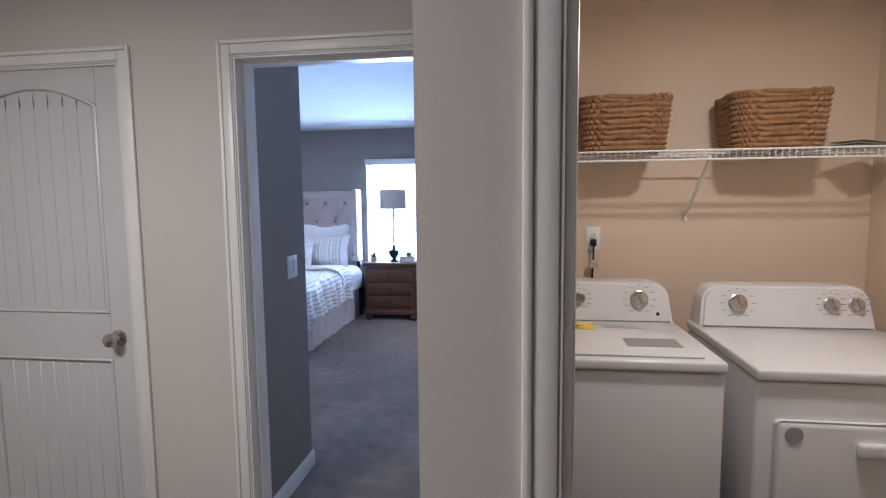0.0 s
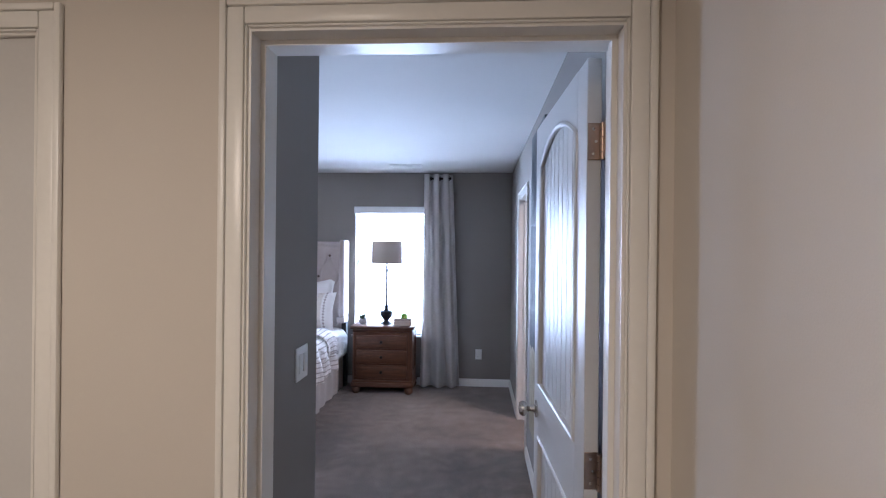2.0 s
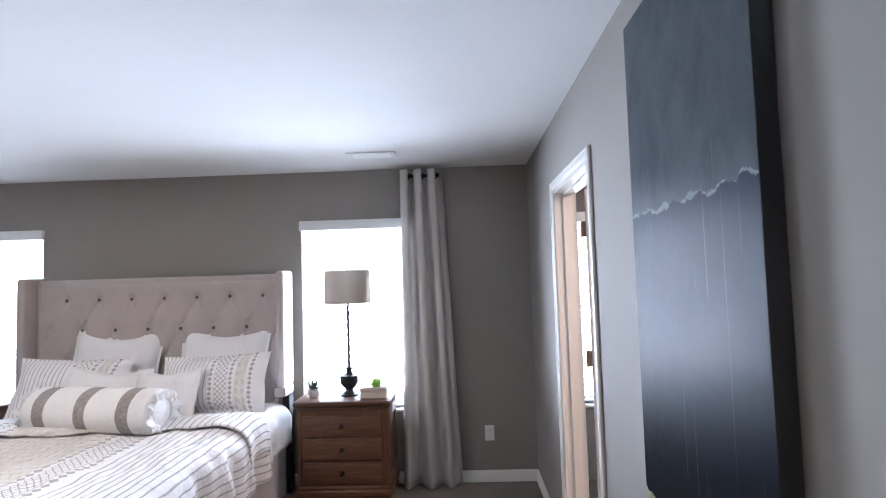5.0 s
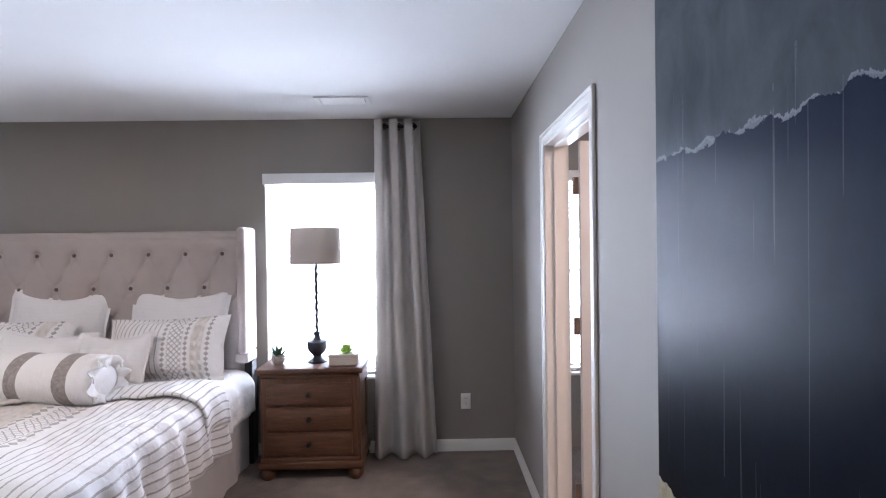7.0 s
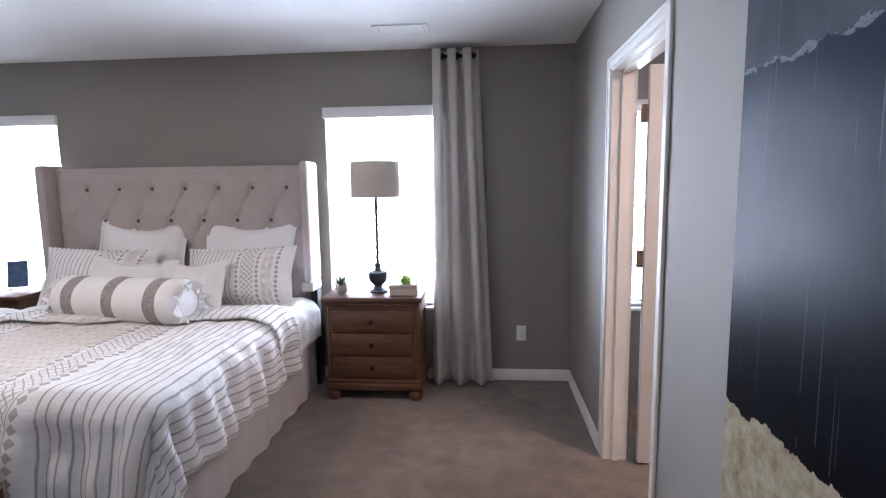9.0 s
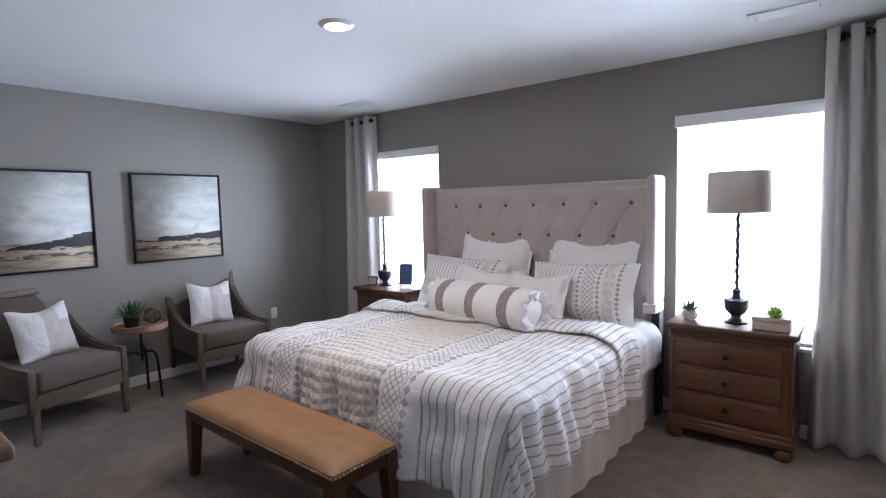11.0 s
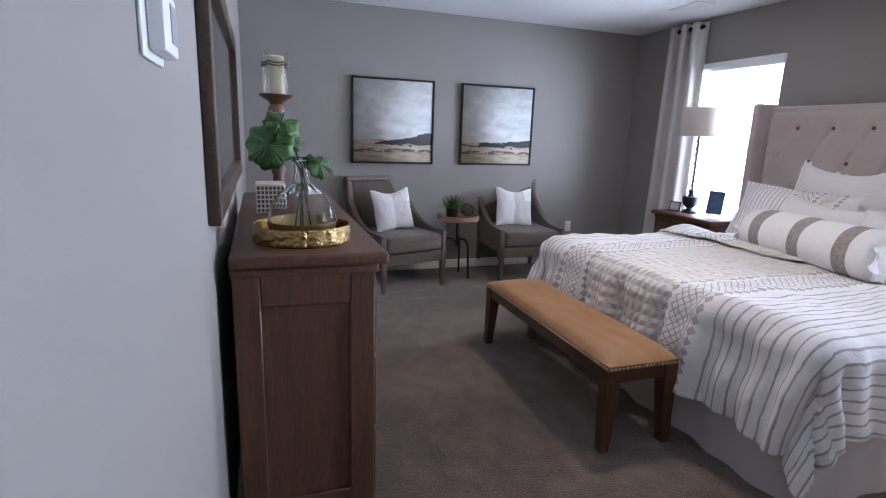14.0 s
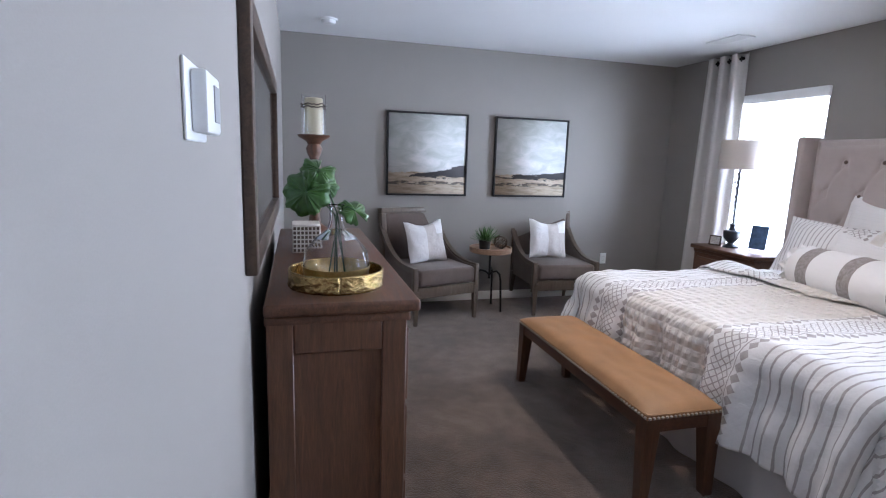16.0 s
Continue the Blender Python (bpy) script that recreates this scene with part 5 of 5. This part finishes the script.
def framed_picture(name, label, y, z, w, h, art, depth=0.04):
    d = thing(name, label, "painting", pose(XW, y, z, 0, 0, 90), "pair of landscape paintings")
    for lo, hi in (((-w / 2, -depth, -h / 2), (-w / 2 + 0.014, 0, h / 2)), ((w / 2 - 0.014, -depth, -h / 2), (w / 2, 0, h / 2)), ((-w / 2 + 0.014, -depth, -h / 2), (w / 2 - 0.014, 0, -h / 2 + 0.014)), ((-w / 2 + 0.014, -depth, h / 2 - 0.014), (w / 2 - 0.014, 0, h / 2))):
        part("frame_bar", box(lo, hi, 0.002, 1), BLACK, d)
    x0, z0 = w / 2 - 0.018, h / 2 - 0.018
    bm = sheet(lambda u, v: (-x0 + 2 * x0 * u, -depth + 0.010, -z0 + 2 * z0 * v), 1, 1)
    o = part("canvas", bm, art, d)
    q = o.modifiers.new("thick", "SOLIDIFY")
    q.thickness, q.offset = 0.02, -1


framed_picture("landscape_painting", "framed marsh landscape painting with grey clouds", 6.815, 1.443, 0.785, 0.775, PICTURE_A)
framed_picture("landscape_painting", "framed coast landscape painting with grey clouds", 7.88, 1.443, 0.785, 0.775, PICTURE_B)

big = thing("abstract_canvas", "tall navy, grey and cream abstract canvas on the wall", "painting", pose(0, 6.62, 0.42, 0, 0, -90))
bm = sheet(lambda u, v: (-0.32 + 0.64 * u, -0.042, 1.86 * v), 1, 1)
o = part("canvas_front", bm, CANVAS, big)
part("stretcher", box((-0.32, -0.0415, 0), (0.32, -0.001, 1.86), 0.002, 1), plain("canvas_edge_paint", (0.02, 0.022, 0.028), 0.5, vary=0.4), big, "dark painted canvas edge")

# ---------------------------------------------------------------- south wall and dresser top
mirror = thing("wall_mirror", "large wall mirror in a dark brown frame", "mirror", pose(-2.87, YS, 1.11))
mw, mh, fb = 0.81, 0.66, 0.068
for lo, hi in (((-mw, 0, 0), (-mw + fb, 0.03, mh)), ((mw - fb, 0, 0), (mw, 0.03, mh)), ((-mw + fb, 0, 0), (mw - fb, 0.03, fb)), ((-mw + fb, 0, mh - fb), (mw - fb, 0.03, mh))):
    part("frame_bar", box(lo, hi, 0.006, 2), FRAME_WOOD, mirror)
part("glass", box((-mw + fb, 0.004, fb), (mw - fb, 0.012, mh - fb)), MIRROR, mirror, "mirror glass")
thermo = thing("thermostat", "white wall thermostat with a grey display", "thermostat", pose(-1.494, YS, 1.462))
part("wall_plate", box((-0.066, 0, -0.047), (0.066, 0.005, 0.047), 0.003, 2), PLASTIC, thermo)
part("body", box((-0.062, 0.005, -0.037), (0.04, 0.024, 0.037), 0.004, 2), PLASTIC, thermo)
part("display", box((-0.052, 0.024, -0.022), (-0.008, 0.0255, 0.024), 0.0005, 1), SHADOW_GREY, thermo, "grey display")

tray = thing("round_tray", "round hammered brass tray on the dresser", "tray", pose(-2.35, 5.735, DZ))
def rim(u, v):
    a = 2 * math.pi * u
    r = 0.142 + 0.0035 * noise.noise((math.cos(a) * 9, math.sin(a) * 9, v * 4))
    return (r * math.cos(a), r * math.sin(a), 0.052 * v)
o = part("rim", sheet(rim, 110, 8), GOLD, tray, "hammered brass rim")
q = o.modifiers.new("thick", "SOLIDIFY")
q.thickness = 0.004
part("base", lathe(bmesh.new(), [(0.0001, 0.0005), (0.141, 0.0005), (0.141, 0.005), (0.0001, 0.005)], 44), GOLD, tray)
vase = thing("glass_vase", "clear glass bottle vase with a gold dipped base", "vase", pose(-2.35, 5.735, DZ + 0.005) @ Matrix.Scale(0.95, 4))
outer = [(0.0001, 0.0), (0.078, 0.0), (0.098, 0.02), (0.106, 0.06), (0.098, 0.105), (0.066, 0.145), (0.029, 0.172), (0.021, 0.20), (0.021, 0.245), (0.028, 0.252)]
inner = [(r - 0.003, z + 0.003) for r, z in reversed(outer[1:])]
part("glass", lathe(bmesh.new(), outer + inner + [(0.0001, 0.004)], 44), GLASS, vase)
part("gold_band", lathe(bmesh.new(), [(0.0785, 0.001), (0.0986, 0.02), (0.1062, 0.058), (0.1073, 0.058), (0.0998, 0.02), (0.0796, 0.0)], 44), GOLD_LEAF, vase, "gold dipped base")


def round_leaf(bm, center, normal, r, seed):
    """A fan-shaped leaf with lobes and a notch."""
    z = Vector(normal).normalized()
    x = z.orthogonal().normalized()
    y = z.cross(x)
    rings = [[bm.verts.new(Vector(center))] * 41]
    for k in range(1, 5):
        f = k / 4
        ring = []
        for i in range(41):
            a = 0.35 + (2 * math.pi - 0.7) * i / 40
            lob = 1 + 0.07 * math.sin(9 * a + seed) + 0.07 * abs(math.sin(10 * a))
            ring.append(bm.verts.new(Vector(center) + (x * math.cos(a) + y * math.sin(a)) * r * f * (lob if k > 2 else 1) + z * (0.14 * r * f * f * math.sin(4.5 * a + seed) + 0.05 * r * f * math.cos(20 * a) - 0.22 * r * f * f)))
        rings.append(ring)
    for i in range(40):
        bm.faces.new((rings[0][0], rings[1][i], rings[1][i + 1]))
        for k in (1, 2, 3):
            bm.faces.new((rings[k][i], rings[k + 1][i], rings[k + 1][i + 1], rings[k][i + 1]))


stems = thing("leaf_stems", "green fan-shaped leaves on thin stems in the vase", "foliage", pose(-2.35, 5.735, DZ + 0.012) @ Matrix.Scale(1.0, 4))
for k, (cx, cy, cz, r, nx, ny, nz) in enumerate(((0.0, -0.088, 0.268, 0.066, 1, -0.25, 0.25), (-0.04, -0.048, 0.335, 0.050, 0.8, 0.15, 0.75), (-0.02, -0.03, 0.29, 0.042, 1, 0.3, 0.3), (0.0, 0.055, 0.215, 0.046, 0.75, 0.35, 0.8), (-0.07, -0.07, 0.30, 0.05, 0.8, -0.2, 0.7))):
    bm = bmesh.new()
    round_leaf(bm, (cx, cy, cz), (nx, ny, nz), r, k * 1.7)
    o = part("leaf", bm, LEAF, stems)
    q = o.modifiers.new("thick", "SOLIDIFY")
    q.thickness = 0.0012
    part("stem", tube(bmesh.new(), [(0.03 * math.cos(k * 2), 0.03 * math.sin(k * 2), 0.005), (0.006 * math.cos(k), 0.006 * math.sin(k), 0.2), (cx * 0.6, cy * 0.6, (cz + 0.2) / 2 + 0.02), (cx, cy, cz)], 0.0022, 6), LEAF_DARK, stems)

candle = thing("candle_holder", "tall turned wooden candlestick with a glass hurricane", "candle holder", pose(-3.45, 5.705, DZ))
part("column", lathe(bmesh.new(), [(0.0001, 0), (0.07, 0), (0.072, 0.02), (0.05, 0.035), (0.03, 0.05), (0.026, 0.10), (0.036, 0.13), (0.026, 0.16), (0.022, 0.24), (0.034, 0.28), (0.04, 0.31), (0.028, 0.34), (0.022, 0.37), (0.036, 0.40), (0.04, 0.42), (0.03, 0.44), (0.04, 0.455), (0.075, 0.475), (0.08, 0.485), (0.0001, 0.485)], 32), BROWN, candle, "turned walnut column")
part("candle", lathe(bmesh.new(), [(0.0001, 0.486), (0.042, 0.486), (0.043, 0.655), (0.038, 0.66), (0.0001, 0.655)], 30), WAX, candle, "cream pillar candle")
part("hurricane", lathe(bmesh.new(), [(0.058, 0.486), (0.058, 0.675), (0.0555, 0.675), (0.0555, 0.486), (0.058, 0.486)], 36), GLASS, candle, "clear glass cylinder")
for z in (0.615, 0.628):
    bm = bmesh.new()
    tube(bm, [(0.0595 * math.cos(2 * math.pi * i / 36), 0.0595 * math.sin(2 * math.pi * i / 36), z + 0.004 * math.sin(5 * i)) for i in range(36)], 0.003, 6, True)
    part("twine", bm, FRAME_WOOD, candle, "dark twine")
bx = thing("patterned_box", "small white box with dark printed tiles on the dresser", "box", pose(-2.95, 5.655, DZ) @ Matrix.Scale(0.85, 4))
part("body", box((-0.08, -0.065, 0), (0.08, 0.065, 0.135), 0.004, 1), PALE_WOOD, bx)
bm = bmesh.new()
for i in range(7):
    for j in range(6):
        y, z = -0.052 + i * 0.0175, 0.014 + j * 0.0205
        rbox(bm, (0.0795, y - 0.006, z - 0.007), (0.0812, y + 0.006, z + 0.007))
part("printed_tiles", bm, FRAME_WOOD, bx, "dark printed tiles")

# ---------------------------------------------------------------- laundry
def rounded_console(bm, w, z0, z1, y0, y1, r):
    """A control panel with rounded upper corners and a face that leans back."""
    arc = lambda cx, cz, a0, a1: [(cx + r * math.cos(a0 + (a1 - a0) * i / 8), cz + r * math.sin(a0 + (a1 - a0) * i / 8)) for i in range(9)]
    outline = [(w / 2 + 0.0, z0), *arc(w / 2 - r - 0.012, z1 - r, 0, math.pi / 2), *arc(-w / 2 + r + 0.012, z1 - r, math.pi / 2, math.pi), (-w / 2, z0)]
    prism(bm, outline, 1, y0, y1)
    for v in bm.verts:
        if abs(v.co.y - y0) < 1e-5:
            v.co.y += 0.22 * (v.co.z - z0)
    bmesh.ops.bevel(bm, geom=[e for e in bm.edges if all(abs(v.co.y - y0 - 0.22 * (v.co.z - z0)) < 1e-4 for v in e.verts)], offset=0.012, segments=3, affect="EDGES")
    return bm


def dial(parent, x, z, r, y):
    bm = lathe(bmesh.new(), [(0.0001, 0), (r * 1.15, 0), (r * 1.15, 0.004), (r, 0.006), (r * 0.92, 0.022), (r * 0.8, 0.026), (0.0001, 0.026)], 28)
    rbox(bm, (-r * 0.13, -r * 0.85, 0.024), (r * 0.13, r * 0.85, 0.032), 0.002, 1)
    k = part("dial", bm, NICKEL, parent, "silver control dial", m=pose(x, y, z, 77.6, 0, 0) @ pose(0, 0, 0, 0, 0, 20))
    for a in range(-60, 241, 30):
        q = math.radians(a)
        zz = z + 1.75 * r * math.sin(q)
        s = 0.016 if abs(math.cos(q)) > 0.5 else 0.009
        part("print_mark", box((-s / 2, -0.0006, -0.0016), (s / 2, 0.0006, 0.0016)), SHADOW_GREY, parent, m=pose(x + 1.9 * r * math.cos(q), y - 0.0006 + 0.22 * (zz - z), zz, -12.4))


def appliance(name, label, category, x, front, w=0.69):
    d = thing(name, label, category, pose(x + w / 2, front, 0))
    part("cabinet", box((-w / 2, 0.008, 0.02), (w / 2, 0.68, 0.919), 0.010, 3), ENAMEL, d)
    part("top", box((-w / 2 - 0.003, -0.006, 0.925), (w / 2 + 0.003, 0.685, 0.962), 0.009, 3), ENAMEL, d)
    bm = rounded_console(bmesh.new(), w - 0.02, 0.958, 1.135, 0.545, 0.68, 0.075)
    part("console", bm, ENAMEL, d, "control console")
    for sx in (-1, 1):
        for y in (0.06, 0.62):
            part("foot", lathe(bmesh.new(), [(0.0001, 0), (0.025, 0), (0.025, 0.012), (0.012, 0.016), (0.012, 0.03), (0.0001, 0.03)], 14), BLACK, d, m=pose(sx * (w / 2 - 0.06), y, 0))
    return d


wx, wy = 0.145, 4.545
washer = appliance("washing_machine", "white top-load washing machine", "washer", wx, wy)
face = lambda z: 0.545 + 0.22 * (z - 0.958) - 0.0005
for x, r in ((-0.02 + 0.215, 0.033), (-0.06, 0.024), (-0.19, 0.024)):
    dial(washer, x, 1.062, r, face(1.062))
part("lid", box((-0.30, 0.03, 0.962), (0.29, 0.52, 0.972), 0.006, 2), ENAMEL, washer, "white lid")
part("lid_window", box((0.06, 0.13, 0.9722), (0.25, 0.24, 0.9738), 0.0006, 1), SHADOW_GREY, washer, "grey care label")
part("energy_sticker", box((-0.22, 0.36, 0.9722), (-0.02, 0.48, 0.9736), 0.0005, 1), YELLOW, washer, "yellow sticker")
bm = bmesh.new()
for k in range(4):
    rbox(bm, (-0.20, 0.375 + 0.022 * k, 0.9737), (-0.06 - 0.02 * (k % 2), 0.382 + 0.022 * k, 0.9741))
part("sticker_print", bm, DARK, washer)
bm = bmesh.new()
for k in range(3):
    rbox(bm, (0.02, 0.40 + 0.025 * k, 0.9722), (0.18 - 0.03 * k, 0.408 + 0.025 * k, 0.9726))
part("lid_print", bm, SHADOW_GREY, washer)
part("lock_light", lathe(bmesh.new(), [(0.0001, 0), (0.008, 0), (0.007, 0.002), (0.0001, 0.002)], 14), DARK, washer, m=pose(0.27, face(1.0), 1.0, 77.6))
dx, dy = 0.905, 4.49
dryer = appliance("clothes_dryer", "white front-load clothes dryer", "dryer", dx, dy)
for x, r in ((-0.185, 0.033), (0.17, 0.026), (0.262, 0.026)):
    dial(dryer, x, 1.062, r, face(1.062))
part("door", box((-0.29, -0.012, 0.16), (0.29, 0.012, 0.80), 0.02, 4), ENAMEL, dryer, "white drop door")
part("door_handle", box((-0.06, -0.035, 0.70), (0.14, -0.008, 0.745), 0.010, 3), ENAMEL, dryer)
part("badge", lathe(bmesh.new(), [(0.0001, 0), (0.028, 0), (0.026, 0.003), (0.0001, 0.003)], 24), SHADOW_GREY, dryer, "round grey badge", m=pose(-0.237, -0.012, 0.757, 90))

shelf = thing("wire_shelf", "white ventilated wire shelf on the laundry wall", "shelf", pose(0, 0, 0))
SZ = 1.70
bm = bmesh.new()
for y, z in ((5.09, SZ - 0.004), (5.09, SZ - 0.042), (5.24, SZ - 0.006), (5.39, SZ - 0.006)):
    tube(bm, [(0.13, y, z), (1.745, y, z)], 0.0045, 6)
part("long_wire", bm, PLASTIC, shelf)
bm = bmesh.new()
for k in range(64):
    x = 0.14 + k * 0.0252
    tube(bm, [(x, 5.09, SZ - 0.042), (x, 5.086, SZ - 0.004), (x, 5.10, SZ - 0.001), (x, 5.395, SZ - 0.001)], 0.0018, 5)
tagged(part("cross_wire", bm, PLASTIC, shelf), kind="stuff")
for x in (0.95,):
    part("shelf_bracket", tube(bmesh.new(), [(x, 5.10, SZ - 0.035), (x, 5.392, 1.415), (x, 5.392, 1.39)], 0.007, 8), PLASTIC, shelf, "white diagonal brace")


def basket(m):
    d = thing("wicker_basket", "brown woven water-hyacinth basket on the wire shelf", "basket", m, "laundry baskets")
    h, rows = 0.225, 10
    def fn(u, v):
        a = 2 * math.pi * u
        c, s = math.cos(a), math.sin(a)
        e = 0.32
        w, dd = 0.165 + 0.022 * v, 0.115 + 0.015 * v
        x, y = w * math.copysign(abs(c) ** e, c), dd * math.copysign(abs(s) ** e, s)
        row = v * rows
        k = int(row)
        ph = (u * 30 + (0.5 if k % 2 else 0))
        puff = 0.014 * abs(math.sin(math.pi * (row - k))) ** 0.8 * (0.05 + 0.95 * abs(math.sin(math.pi * ph)))
        n = Vector((x / w, y / dd)).normalized()
        return (x + n.x * puff, y + n.y * puff, h * v + 0.004 * math.sin(2 * math.pi * ph) * (1 if k % 2 else -1) * min(1, 3 * v * (1 - v)))
    o = part("weave", sheet(fn, 272, rows * 5), WICKER, d)
    q = o.modifiers.new("thick", "SOLIDIFY")
    q.thickness, q.offset = 0.006, -1
    bm = bmesh.new()
    pts = []
    for i in range(120):
        a = 2 * math.pi * i / 120
        c, s = math.cos(a), math.sin(a)
        pts.append((0.189 * math.copysign(abs(c) ** 0.32, c), 0.132 * math.copysign(abs(s) ** 0.32, s), h + 0.003 * math.sin(30 * a)))
    tube(bm, pts, [0.009 + 0.002 * math.sin(3.0 * i) for i in range(120)], 8, True)
    part("rim", bm, WICKER, d, "rolled woven rim")
    part("bottom", box((-0.15, -0.10, 0.0), (0.15, 0.10, 0.008), 0.003, 1), WICKER, d)
    # no opening is cut; a dark plate paints in the hand hole's shade
    part("hand_hole_shade", box((-0.186, -0.032, 0.165), (-0.178, 0.032, 0.19), 0.003, 1), DARK, d, "dark plate painting in the shade of a hand hole")
    return d


bk = basket(pose(0.615, 5.235, SZ + 0.002))
copy_thing(bk, pose(1.235, 5.235, SZ + 0.002, 0, 0, -1))
papers = thing("folded_papers", "a few folded papers lying on the shelf", "papers", pose(1.58, 5.2, SZ + 0.002, 0, 0, 12))
for k in range(3):
    part("sheet", box((-0.10, -0.07, 0.008 * k), (0.10, 0.07, 0.008 * k + 0.003), 0.001, 1), PALE_WOOD, papers, m=pose(0.004 * k, 0, 0, 0, 2 * k, 7 * k))
plug = wall_plate("wall_outlet", "white laundry outlet with a black plug in it", "outlet", pose(0.525, 5.4, 1.305, 0, 0, 180), "outlet")
cord = thing("power_cord", "black washer power cord with a paper tag", "cord")
bm = box((0.511, 5.36, 1.27), (0.539, 5.391, 1.305), 0.006, 2)
tube(bm, [(0.525, 5.372, 1.275), (0.525, 5.366, 1.24), (0.522, 5.378, 1.10), (0.52, 5.38, 0.9), (0.52, 5.38, 0.5)], 0.0045, 8)
part("plug", bm, BLACK, cord)
part("paper_tag", box((0.505, 5.352, 1.165), (0.545, 5.356, 1.205), 0.001, 1), PALE_WOOD, cord, "paper tag", m=Matrix())
